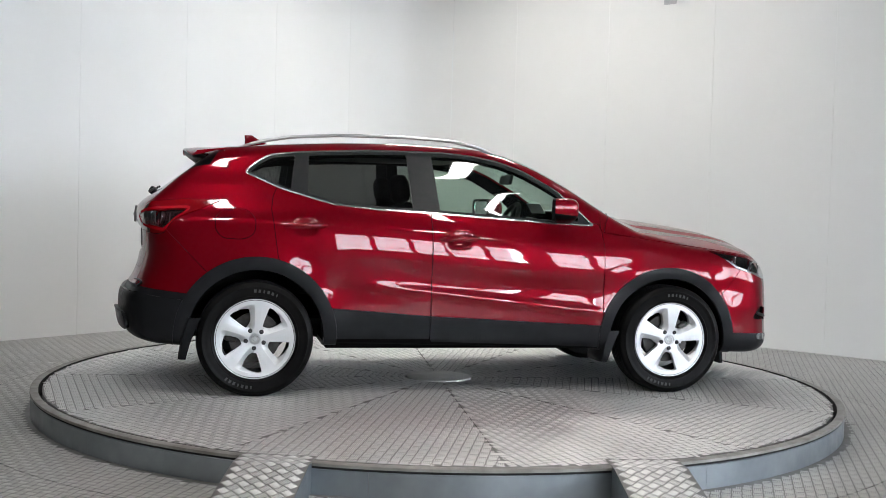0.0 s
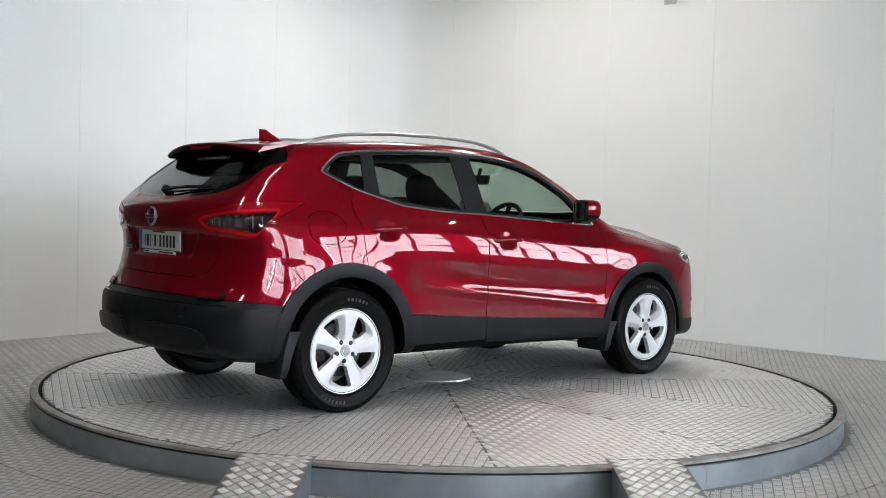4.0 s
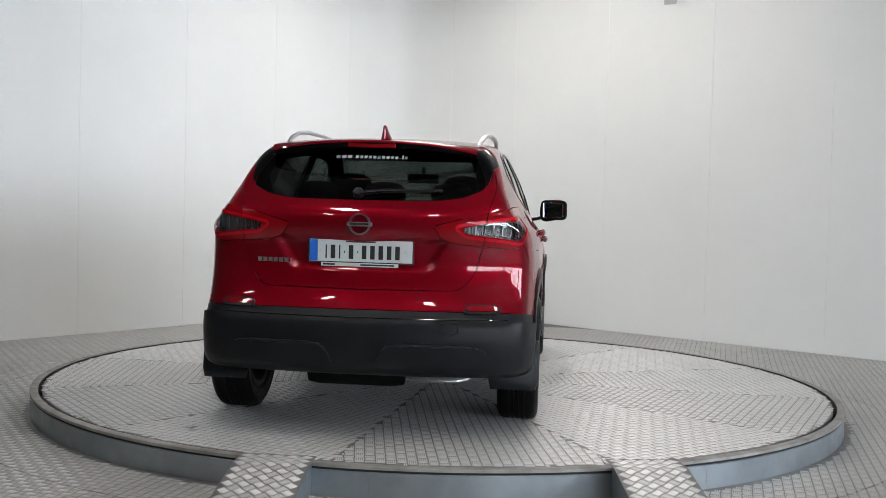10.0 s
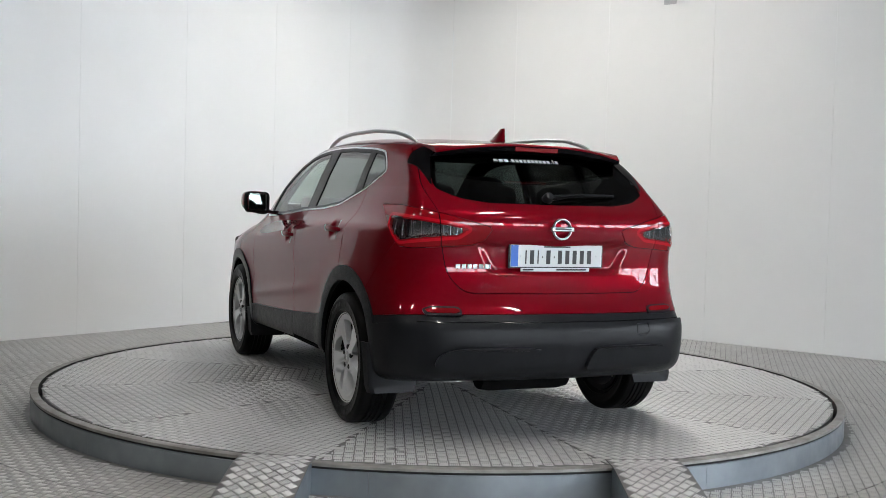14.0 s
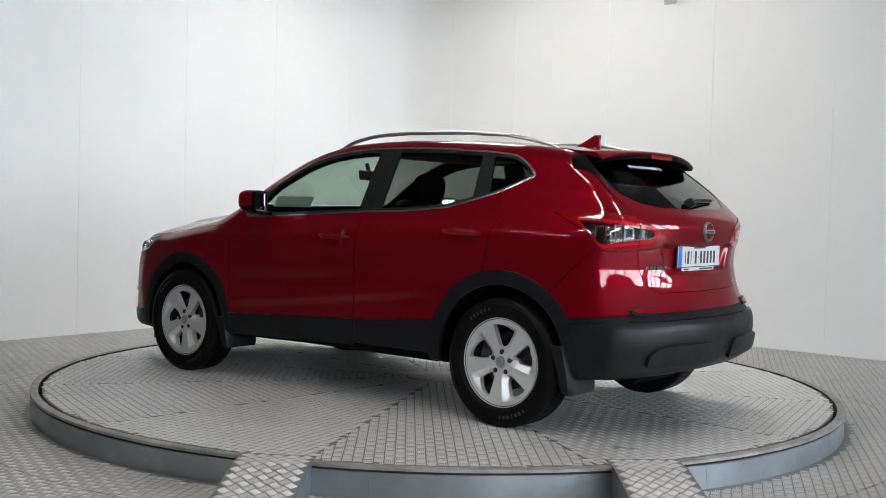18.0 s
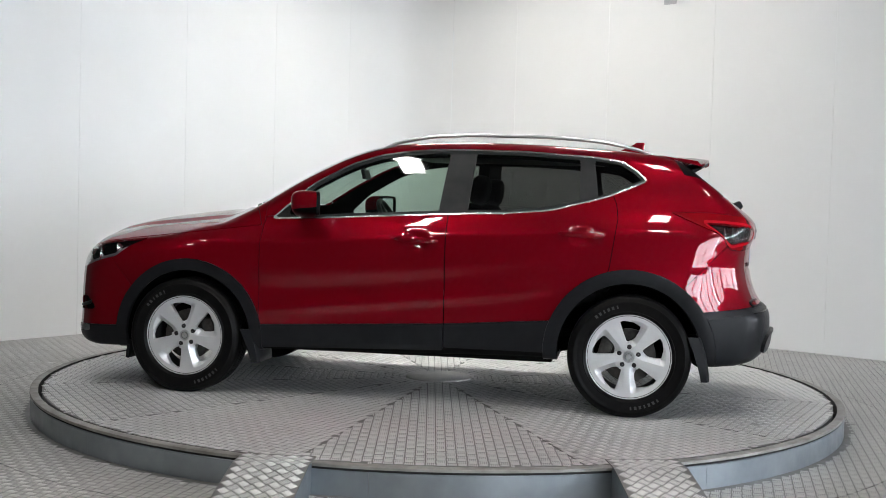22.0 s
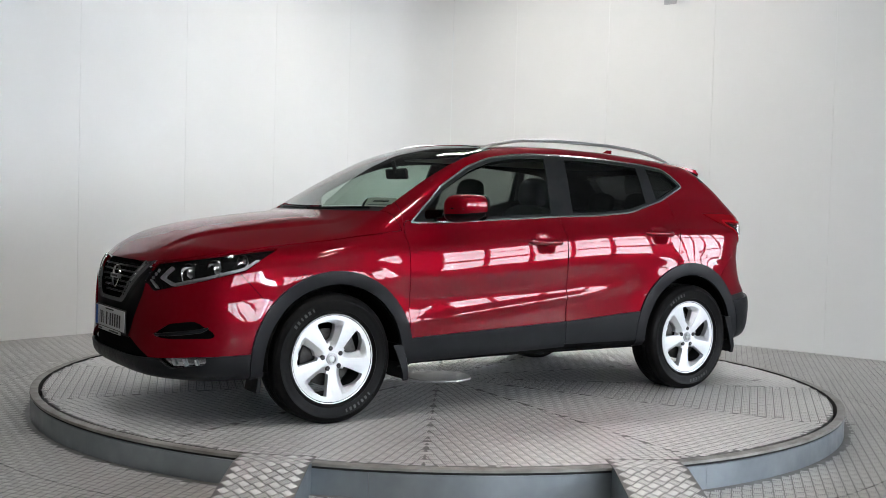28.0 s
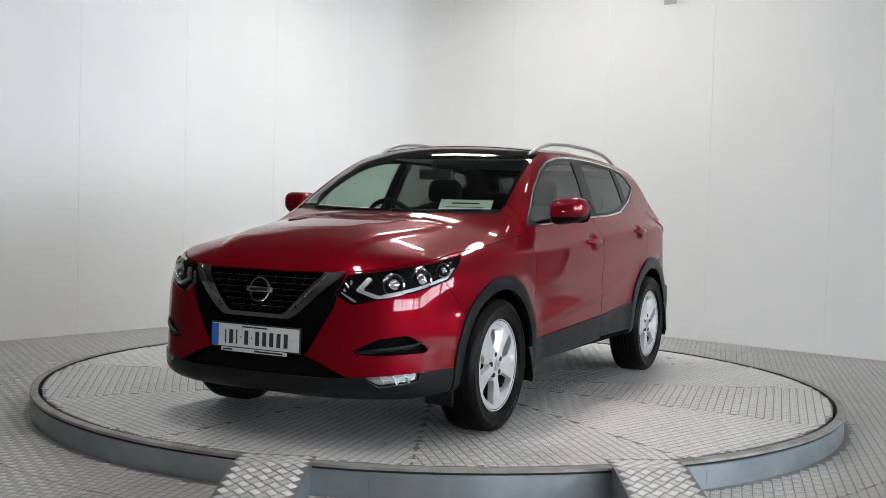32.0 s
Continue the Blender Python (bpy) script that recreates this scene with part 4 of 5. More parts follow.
notch, _ = cut(SHELL, facing(SHELL[0], -1, reflex_d(SHELL[0][:, 1], SHELL[0][:, 2]) - 0.009, 0.5))
RB = skin("rear_bumper", bump_back, paint, CAR, whole=True)
for mir in (False, True):
    skin("skid_pad", pad, plast, RB, "raised black plastic pad", lift=0.032, thick=0.03, mirror=mir)
    pts = [(tail_at(y, z) - 0.024, (-y if mir else y), z) for y, z in ((0.155, 0.474), (0.22, 0.479), (0.32, 0.479), (0.42, 0.478), (0.52, 0.477), (0.59, 0.472))]
    part("pad_edge", tube(pts, [(0.008, 0.004)] + [(0.014, 0.008)] * 4 + [(0.008, 0.004)], 8), plast, RB, "rounded upper edge of the bumper pad", True)
    skin("reflector_surround", notch, plast, RB, "black notch round the reflector", lift=0.010, thick=0.02, mirror=mir)
    skin("reflector", reflex, M["red_plastic"], RB, "red reflector", lift=0.014, thick=0.02, mirror=mir)
ledge, low_back = both(low_back, lambda p: cladding_top(p[:, 0]) - 0.040 - p[:, 2], 0.001)
skin("bumper_ledge", ledge, plast, RB, "black plastic ledge", lift=-0.004, whole=True)
tow_d = poly_dist(rounded([(0.42, 0.535), (0.50, 0.535), (0.50, 0.585), (0.42, 0.585)], 0.01))
tow, low_back = both(low_back, lambda p: facing(p, -1, tow_d(p[:, 1], p[:, 2]), 0.5), 0.0015)
skin("tow_cover", tow, plast, RB, "square towing eye cover", lift=0.012, mirror=True)
patch, _ = cut(SHELL, facing(SHELL[0], -1, tow_d(SHELL[0][:, 1], SHELL[0][:, 2]) - 0.004, 0.5))
skin("cover_panel", patch, plast, RB, lift=0.0124, thick=0.003)
skin("bumper_cladding", low_back, plast, RB, "black plastic lower bumper", lift=0.012, thick=0.02, whole=True)
skin("lower_lip", low_front, plast, FB, "black plastic lower lip", lift=0.004, whole=True)
skin("underbody", low, M["liner"], CAR, "black underbody", whole=True)
skin("grille_surround", mask, M["dull_black"], FB, "black surround", lift=-0.012, whole=True)
GR = skin("grille", grille, M["liner"], FB, "black mesh grille", lift=-0.03, whole=True)
inset = lambda p: np.maximum(0.014 - grille_d(p[:, 1], p[:, 2]), 0.024 + grille_frame_d(p[:, 1], p[:, 2]))
frame_mid, frame_rim = cut(frame_v, inset(frame_v[0]))
CF = skin("chrome_frame", frame_rim, M["chrome"], GR, "chrome V-shaped frame", lift=0.01, thick=0.03, whole=True)
for piece in pieces(frame_mid):
    for mir in (False, True):
        skin("frame_inlay", piece, M["inlay"], CF, "dark chrome inlay", lift=0.004, thick=0.01, mirror=mir)
skin("lower_intake", intake_a, M["liner"], FB, "black lower intake", lift=-0.03, whole=True)
for mir in (False, True):
    skin("front_wing", wing, paint, CAR, mirror=mir)
    if mir:
        q = skin("rear_quarter", quarter_r, paint, CAR, mirror=True)
        skin("fuel_flap", flap, paint, q, mirror=True)
    else:
        q = skin("rear_quarter", quarter, paint, CAR)
    skin("quarter_glass", g_quart, M["privacy"], q, "dark privacy glass", thick=0.004, lift=-0.004, mirror=mir)
    skin("quarter_frame", f2_quart, M["pillar"], q, mirror=mir)
    skin("chrome_strip", chrome, M["bright_trim"], CAR, "bright window surround", lift=0.003, thick=0.008, mirror=mir)
    df = skin("front_door", door_f, paint, CAR, mirror=mir)
    dr = skin("rear_door", door_r, paint, CAR, mirror=mir)
    skin("door_glass", g_front, M["glass"], df, "clear greenish door glass", thick=0.004, lift=-0.005, mirror=mir)
    skin("window_frame", f1, M["pillar"], df, "black pillar trim", mirror=mir)
    skin("door_cladding", sill_front, plast, df, "black plastic sill cladding", lift=0.008, mirror=mir)
    skin("door_glass", g_rear, M["privacy"], dr, "dark privacy glass", thick=0.004, lift=-0.005, mirror=mir)
    skin("window_frame", f2, M["pillar"], dr, "black pillar trim", mirror=mir)
    skin("door_cladding", sill_rear, plast, dr, "black plastic sill cladding", lift=0.008, mirror=mir)
    for ring in trims:
        skin("arch_trim", ring, plast, CAR, "black plastic wheel arch trim", lift=0.010, thick=0.03, mirror=mir)
    skin("vent", vent, M["liner"], FB, "black side vent", lift=-0.03, mirror=mir)

# black inner skin behind the panels, open at the glass
IN = body_shell(0.03)
for f in (lambda p: side_only(p, dlo_d(p[:, 0], p[:, 2]) + 0.03),
          lambda p: np.maximum(np.maximum(p[:, 0] - base_edge(p) + 0.02, 1.50 - p[:, 0]), pillar(p) + 0.03),
          lambda p: facing(p, -1, rear_glass_d(p[:, 1], p[:, 2]) + 0.03, -0.1),
          lambda p: side_only(p, np.minimum(np.hypot(p[:, 0], p[:, 2] - 0.35), np.hypot(p[:, 0] - 2.63, p[:, 2] - 0.335)) - 0.41, 0.3)):
    _, IN = cut(IN, f(IN[0]))
skin("inner_shell", IN, M["liner"], CAR, "black inner skin", thick=0.005, lift=-0.032, whole=True)


# ---- what sits on and in the skin ----
def side_y(x, z):
    return root(lambda y: at(x, y, z), 0.2, 1.1)


def nose_at(y, z):
    return root(lambda x: at(x, y, z), 2.5, 3.9)


def roof_at(x, y):
    return root(lambda z: at(x, y, z), 0.7, 1.8)


def near(mesh, s, z, fn):
    V, N, T = mesh
    i = int(np.argmin((fn(V) - s) ** 2 + (V[:, 2] - z) ** 2))
    return Vector(V[i]), Vector(N[i])


def aim(n, up=Vector((0, 0, 1))):
    """A turn whose z axis is n and whose y axis is as upright as can be."""
    z = n.normalized()
    x = up.cross(z).normalized()
    y = z.cross(x)
    return Matrix((x, y, z)).transposed().to_4x4()


# wheels
def wheel_face():
    nr, na = 50, 300
    r, a = np.meshgrid(np.linspace(0.03, 0.2395, nr), np.arange(na) * 2 * np.pi / na, indexing="ij")

    def height(x, z):
        rr = np.hypot(x, z)
        th = (np.arctan2(x, z) + np.pi / 5) % (2 * np.pi / 5) - np.pi / 5
        lat = rr * np.sin(th)
        crest = 0.010 + 0.10 * np.clip(rr - 0.08, 0, 0.13)
        up = 0.079 + 0.006 * np.clip((rr - 0.05) / 0.12, 0, 1)
        ends = np.clip((rr - 0.05) / 0.04, 0, 1) * np.clip((0.206 - rr) / 0.03, 0, 1)
        fall = np.minimum(np.clip(lat - crest, 0, 1) * 1.0, 0.032) + np.minimum(np.clip(-lat - 0.02, 0, 1) * 0.10, 0.006)
        return up - fall * ends
    x, z = (r * np.sin(a)).ravel(), (r * np.cos(a)).ravel()
    e = 0.0015
    V = np.stack([x, height(x, z), z], -1)
    N = np.stack([-(height(x + e, z) - height(x - e, z)) / (2 * e), np.ones(len(x)), -(height(x, z + e) - height(x, z - e)) / (2 * e)], -1)
    N /= np.linalg.norm(N, axis=1, keepdims=True)
    i = np.arange(nr * na).reshape(nr, na)
    j = np.roll(i, -1, 1)
    T = np.concatenate([np.stack([i[:-1], j[:-1], j[1:]], -1).reshape(-1, 3), np.stack([i[:-1], j[1:], i[1:]], -1).reshape(-1, 3)])
    msh = (V, N, T[:, ::-1])
    hole = []
    for rr, th in ((0.084, 11), (0.12, 15), (0.204, 17.5), (0.206, 10), (0.197, -4), (0.182, -18.5), (0.150, -19), (0.108, -16), (0.089, -7)):
        hole.append((rr * math.sin(radians(th)), rr * math.cos(radians(th))))
    hole_d = poly_dist(rounded(hole, 0.006))
    for k in range(5):
        w = radians(72 * k + 36)
        c, s_ = math.cos(w), math.sin(w)
        p = msh[0]
        _, msh = cut(msh, hole_d(p[:, 0] * c - p[:, 2] * s_, p[:, 0] * s_ + p[:, 2] * c))
    V, N, T = msh
    e_ = np.concatenate([T[:, [0, 1]], T[:, [1, 2]], T[:, [2, 0]]])
    key = np.minimum(e_[:, 0], e_[:, 1]) * len(V) + np.maximum(e_[:, 0], e_[:, 1])
    _, first, cnt = np.unique(key, return_index=True, return_counts=True)
    rim = e_[first[cnt == 1]]
    rim = rim[np.hypot(V[rim[:, 0], 0], V[rim[:, 0], 2]) > 0.05]
    A, B = rim[:, 0], rim[:, 1]
    inn = np.array([0, -0.035, 0])
    nn = np.cross(V[B] - V[A], inn)
    nn /= np.maximum(np.linalg.norm(nn, axis=1, keepdims=True), 1e-9)
    walls = []
    turn5 = np.round(((np.degrees(np.arctan2(V[A, 0], V[A, 2])) - 36) / 72)).astype(int) % 5
    outer = np.hypot(V[A, 0], V[A, 2]) > 0.225
    for k in range(6):
        j = np.where(outer if k == 5 else (turn5 == k) & ~outer)[0]
        n_ = len(j)
        q = np.arange(n_)
        walls.append((np.concatenate([V[A[j]], V[B[j]], V[B[j]] + inn, V[A[j]] + inn]), np.concatenate([-nn[j]] * 4),
                      np.concatenate([np.stack([q + n_, q, q + 3 * n_], 1), np.stack([q + n_, q + 3 * n_, q + 2 * n_], 1)])))
    return (V, N, T), walls


WHEEL_FACE, OPENINGS = wheel_face()


def wheel(x, side):
    y = 0.785
    turn = {(0, 1): 34, (0, -1): -5, (1, 1): 46, (1, -1): -1}[(int(x > 1), side)]
    m = pose(x, side * y, 0.343, 0, 0, 0 if side > 0 else 180)
    rim = part("wheel", lathe([(0.205, -0.09), (0.232, -0.095), (0.236, -0.085), (0.222, -0.07), (0.205, -0.02), (0.212, 0.05), (0.226, 0.066), (0.2385, 0.074), (0.2405, 0.082), (0.2385, 0.087), (0.231, 0.086),
                                  (0.2265, 0.078), (0.2215, 0.06), (0.205, 0.04), (0.198, -0.02), (0.2, -0.08)], 72, closed=True), M["barrel"], CAR, "silver alloy wheel with five broad spokes", True)
    rim.matrix_basis = m @ pose(0, 0, 0, 0, turn, 0)
    prof = [(0.232, 0.078), (0.241, 0.091), (0.252, 0.1), (0.256, 0.1025), (0.259, 0.1005), (0.285, 0.1055), (0.30, 0.1065), (0.303, 0.1085), (0.312, 0.1085), (0.315, 0.1055), (0.328, 0.1015), (0.338, 0.094), (0.3445, 0.083)]
    w = 0.0
    edges = [0.078, 0.045, 0.037, 0.018, 0.010, -0.010, -0.018, -0.037, -0.045, -0.078]
    tread = []
    for k, e in enumerate(edges):
        r = 0.347 if abs(e) < 0.05 else 0.3455
        if k in (0, 9):
            tread.append((r, e))
        elif k % 2:
            tread += [(0.347, e), (0.340, e - 0.001)]
        else:
            tread += [(0.340, e + 0.001), (0.347, e)]
    back = [(r, -a) for r, a in prof[::-1]]
    tyre = part("tyre", lathe(prof + tread + back, 96), M["rubber"], rim, "black rubber tyre", True)
    # the cast face, with five openings
    part("rim_edge", lathe([(0.236, 0.068), (0.2412, 0.078), (0.2412, 0.086), (0.2385, 0.0895), (0.234, 0.0885), (0.233, 0.08)], 96), M["alloy"], rim, smooth=True)
    raw("wheel_face", *WHEEL_FACE, M["alloy"], rim, "silver spoked face")
    for wall_ in OPENINGS:
        if len(wall_[2]):
            raw("spoke_side", *wall_, M["alloy"], rim)
    for k in range(5):
        part("bolt", lathe([(0.001, 0.0825), (0.010, 0.0825), (0.0135, 0.080), (0.0135, 0.06)], 12, m=pose(0.056 * math.sin(radians(72 * k + 36)), 0, 0.056 * math.cos(radians(72 * k + 36)))), M["ink"], rim)
    cap = part("hub_cap", lathe([(0.034, 0.07), (0.034, 0.081), (0.031, 0.084), (0.001, 0.085)], 32), M["satin"], rim, "silver hub cap", True)
    part("emblem_ring", lathe([(0.022, 0.084), (0.022, 0.088), (0.0165, 0.088), (0.0165, 0.084)], 28), M["chrome"], rim)
    # worn pale letters on the sidewall, as plain bars
    for g, n_m in ((150, 7), (-20, 6)):
        for k in range(n_m):
            w_ = 0.007 if k % 3 else 0.0045
            part("sidewall_mark", box(-w_, w_, 0, 0.0012, -0.0095, 0.0095, m=pose(0, 0, 0, 0, g + 5.2 * k, 0) @ pose(0, 0.1058, 0.2885, 4, 0, 0)), M["worn_print"], tyre)
    disc = part("brake_disc", lathe([(0.07, 0.012), (0.152, 0.012), (0.152, -0.01), (0.07, -0.01)], 48, closed=True), M["iron"], CAR, "grey iron brake disc", True)
    disc.matrix_basis = m
    bm = box(-0.06, 0.06, -0.03, 0.035, 0.10, 0.172, 0.012, m=pose(0, 0, 0, 0, -70 if x > 1 else 75, 0))
    cal = part("brake_caliper", bm, M["iron"], CAR, smooth=True)
    cal.matrix_basis = m
    bm = lathe([(0.03, -0.1), (0.14, -0.1), (0.14, -0.03), (0.06, -0.02), (0.06, 0.03), (0.001, 0.03)], 32)
    hubm = part("hub_carrier", bm, M["liner"], CAR)
    hubm.matrix_basis = m


for _x in (0.0, 2.646):
    for _s in (1, -1):
        wheel(_x, _s)
# wheel housings
for cx, cz in ((0.005, 0.355), (2.628, 0.338)):
    for s in (1, -1):
        bm = bmesh.new()
        rows = []
        for k in range(33):
            a = radians(-6 + 192 * k / 32)
            rows.append([bm.verts.new((cx + r * math.cos(a), s * y, cz + r * math.sin(a))) for r, y in ((0.395, 0.875), (0.412, 0.84), (0.415, 0.52), (0.10, 0.50))])
        for p, q in zip(rows, rows[1:]):
            for j in range(3):
                bm.faces.new((p[j], p[j + 1], q[j + 1], q[j]))
        part("wheel_housing", bm, M["liner"], CAR, "black wheel housing", True)
# mud flaps
for x0, z0, z1, tip in ((-0.405, 0.222, 0.47, -0.02), (2.205, 0.200, 0.40, -0.015)):
    for s in (1, -1):
        bm = bmesh.new()
        rows = []
        for k in range(7):
            t = k / 6
            z = z1 + (z0 - z1) * t
            x = x0 + tip * t + 0.03 * (1 - t) ** 2
            r = 0.012 if t > 0.9 else 0.0
            wing = 0.055 * (1 - 0.55 * t)
            loop = ((-0.022, 0.640 + r), (-0.022, 0.870 - r), (-0.008, 0.890 - r), (wing, 0.898 - r), (wing, 0.888 - r), (0.002, 0.880 - r), (-0.006, 0.862 - r), (-0.006, 0.640 + r))
            rows.append([bm.verts.new((x + dx, s * yy, z)) for dx, yy in loop])
        for p, q in zip(rows, rows[1:]):
            for j in range(8):
                bm.faces.new((p[j], p[(j + 1) % 8], q[(j + 1) % 8], q[j]))
        bm.faces.new(rows[0])
        bm.faces.new(rows[-1])
        part("mud_flap", bm, M["plastic"], CAR, "black plastic mud flap", True)

# lamps at the back
t_out, t_in = both(tail, lambda p: 0.612 + 0.12 * (p[:, 2] - 1.0) - p[:, 1], 0.0025)
for nm, msh, par in (("tail_light", t_out, CAR), ("tailgate_light", t_in, GATE)):
    clear, red = cut(msh, tail_clear_d(sr(msh[0]), msh[0][:, 2]) + np.where(sr(msh[0]) < 0.24, 0.005, 0.0))
    smoke = None
    for mir in (False, True):
        L = skin(nm, red, M["red_plastic"], par, "red rear light with a clear middle", thick=0.03, lift=0.003, mirror=mir)
        skin("lens", clear, M["lens"], L, "clear lens", thick=0.003, lift=0.003, mirror=mir)
        dist_r = lambda p: tail_clear_d(sr(p), p[:, 2])
        _, beyond = cut(red, dist_r(red[0]) - 0.002)
        guide, _ = cut(beyond, dist_r(beyond[0]) - 0.016)
        for piece in pieces(guide, 20):
            skin("light_guide", piece, M["red_bright"], L, "bright red light guide", thick=0.004, lift=0.0055, mirror=mir)
        lit, dim = cut(clear, sr(clear[0]) - 0.19)
        skin("reflector", lit, M["smoke_light"], L, "silver reflector", thick=0.004, lift=-0.028, mirror=mir)
        skin("reflector", dim, M["smoke"], L, "smoked reflector", thick=0.004, lift=-0.012, mirror=mir)
        sgn = -1 if mir else 1
        V = clear[0]
        if len(V):
            s0, s1 = sr(V).min(), sr(V).max()
            for k in range(5):
                s_ = s0 + (s1 - s0) * (k + 0.7) / 5.6
                c_, n_ = near(clear, s_, 1.055, sr)
                c_ = c_ - n_ * 0.02
                c_.y *= sgn
                n_.y *= sgn
                part("fin", box(-0.003, 0.003, -0.034, 0.034, -0.008, 0.012, 0.001, m=Matrix.Translation(c_) @ aim(n_)), M["chrome"], L)

# lamps at the front
inner_band, _ = cut(head, head_lamp_d(sf(head[0]), head[0][:, 2]) + 0.006)
_, inner_band = cut(inner_band, head_lamp_d(sf(inner_band[0]), inner_band[0][:, 2]) + 0.020)
inner_band, _ = cut(inner_band, -2.80 - sf(inner_band[0]))
inner_band, _ = cut(inner_band, inner_band[0][:, 2] - (0.80 + 0.16 * (sf(inner_band[0]) + 3.0) * 0.55))
lamp_wing, _ = cut(head, np.maximum(-2.66 - sf(head[0]), head_lamp_d(sf(head[0]), head[0][:, 2]) + 0.012))
arrow_d = poly_dist([(-3.06, 0.745), (-2.985, 0.812), (-2.966, 0.814), (-3.04, 0.747), (-2.955, 0.703), (-2.975, 0.70)])
arrow2_d = poly_dist([(-2.97, 0.76), (-2.885, 0.825), (-2.84, 0.829), (-2.925, 0.764), (-2.82, 0.738), (-2.62, 0.748), (-2.62, 0.738), (-2.84, 0.722)])
arrow, _ = cut(head, arrow_d(sf(head[0]), head[0][:, 2]))
arrow2, _ = cut(head, arrow2_d(sf(head[0]), head[0][:, 2]))
for mir in (False, True):
    sgn = -1 if mir else 1
    H = skin("headlight", head, M["lens"], CAR, "clear headlight with chrome reflectors in a black housing", thick=0.004, lift=0.002, mirror=mir)
    skin("housing", head, M["lamp_grey"], H, "grey lamp housing", thick=0.004, lift=-0.055, mirror=mir)
    skin("bezel", inner_band, M["satin"], H, "bright lower bezel", thick=0.02, lift=-0.010, mirror=mir)
    skin("running_light", arrow, M["lamp_chrome"], H, "pale running light", thick=0.012, lift=-0.012, mirror=mir)
    skin("running_light", arrow2, M["lamp_chrome"], H, "", thick=0.012, lift=-0.018, mirror=mir)
    skin("lamp_wing", lamp_wing, M["lamp_chrome"], H, "chrome wing behind the lamps", thick=0.004, lift=-0.045, mirror=mir)
    for s_, z_, r_ in ((-2.73, 0.79, 0.052), (-2.52, 0.818, 0.048), (-2.35, 0.852, 0.034)):
        c_, n_ = near(head, s_, z_, sf)
        n_ = (n_ * 0.35 + Vector((0.9, 0.25, 0))).normalized()
        c_ = c_ - n_ * 0.034
        c_.y *= sgn
        n_.y *= sgn
        mm = Matrix.Translation(c_) @ aim(n_)
        rf = part("reflector", lathe([(r_, 0.018), (r_ * 0.94, 0.019), (r_ * 0.85, 0.004), (r_ * 0.55, -0.012), (0.001, -0.018)], 28, "z", m=mm), M["chrome"], H, "chrome reflector bowl", True)
        part("projector", lathe([(r_ * 0.55, -0.006), (r_ * 0.5, 0.004), (r_ * 0.3, 0.012), (0.001, 0.015)], 24, "z", m=mm), M["mirror"] if r_ < 0.042 else M["chrome"], rf, "", True)
    F = skin("fog_light", fog, M["lens"], FB, "clear fog light with chrome inside", thick=0.004, lift=0.005, mirror=mir)
    skin("reflector", fog, M["chrome"], F, "", thick=0.004, lift=-0.022, mirror=mir)
    for k in range(3):
        c_, n_ = near(fog, -2.62 + 0.09 * k - 0.17, 0.342, sf)
        c_ = c_ - n_ * 0.012
        c_.y *= sgn
        n_.y *= sgn
        part("fin", box(-0.004, 0.004, -0.02, 0.02, -0.008, 0.008, 0.001, m=Matrix.Translation(c_) @ aim(n_) @ pose(0, 0, 0, 0, 0, 25 * sgn)), M["satin"], F)
    # blade across the side vent
    pts = [(nose_at(y, z) - 0.004, sgn * y, z) for y, z in ((0.53, 0.468), (0.60, 0.476), (0.68, 0.488), (0.75, 0.503), (0.775, 0.52))]
    part("vent_blade", tube(pts, [(0.006, 0.006), (0.008, 0.010), (0.008, 0.011), (0.008, 0.011), (0.006, 0.006)], 8), M["plastic"], FB, smooth=True)

# grille: thin dark bars, and the round emblem
for k in range(6):
    z = 0.655 + 0.028 * k
    half = 0.17 + 0.19 * (z - 0.655) / 0.17
    pts = [(nose_at(abs(y), z) - 0.016, y, z) for y in np.linspace(-half, half, 9)]
    part("grille_bar", tube(pts, (0.008, 0.005), 6), M["dull_black"], GR, smooth=True)
for k in range(11):
    y = -0.28 + 0.056 * k
    z0 = 0.64 if abs(y) < 0.16 else 0.64 + (abs(y) - 0.16) * 1.05
    part("grille_rib", tube([(nose_at(abs(y), z0) - 0.02, y, z0), (nose_at(abs(y), 0.81) - 0.02, y, 0.81)], (0.004, 0.006), 6), M["dull_black"], GR)


def emblem(parent, m, r, metal=None):
    """A chrome ring with a bar across it."""
    rg = part("emblem", lathe([(r, 0.0), (r, 0.010), (r * 0.95, 0.014), (r * 0.87, 0.014), (r * 0.83, 0.008), (r * 0.83, 0.0)], 40, "z", m=m, closed=True), metal or M["chrome"], parent, "round chrome emblem", True)
    part("emblem_bar", box(-r * 1.16, r * 1.16, -r * 0.20, r * 0.20, 0.0, 0.018, 0.003, m=m), M["badge_metal"], rg)
    part("emblem_mark", box(-r * 0.85, r * 0.85, -r * 0.09, r * 0.09, 0.018, 0.0186, m=m), M["ink"], rg)


emblem(GR, Matrix.Translation((nose_at(0, 0.735) - 0.012, 0, 0.735)) @ aim(Vector((1, 0, 0.12))), 0.062)
emblem(GATE, Matrix.Translation((tail_at(0, 1.06) - 0.001, 0, 1.062)) @ aim(Vector((-1, 0, 0.05))), 0.054, M["badge_metal"])


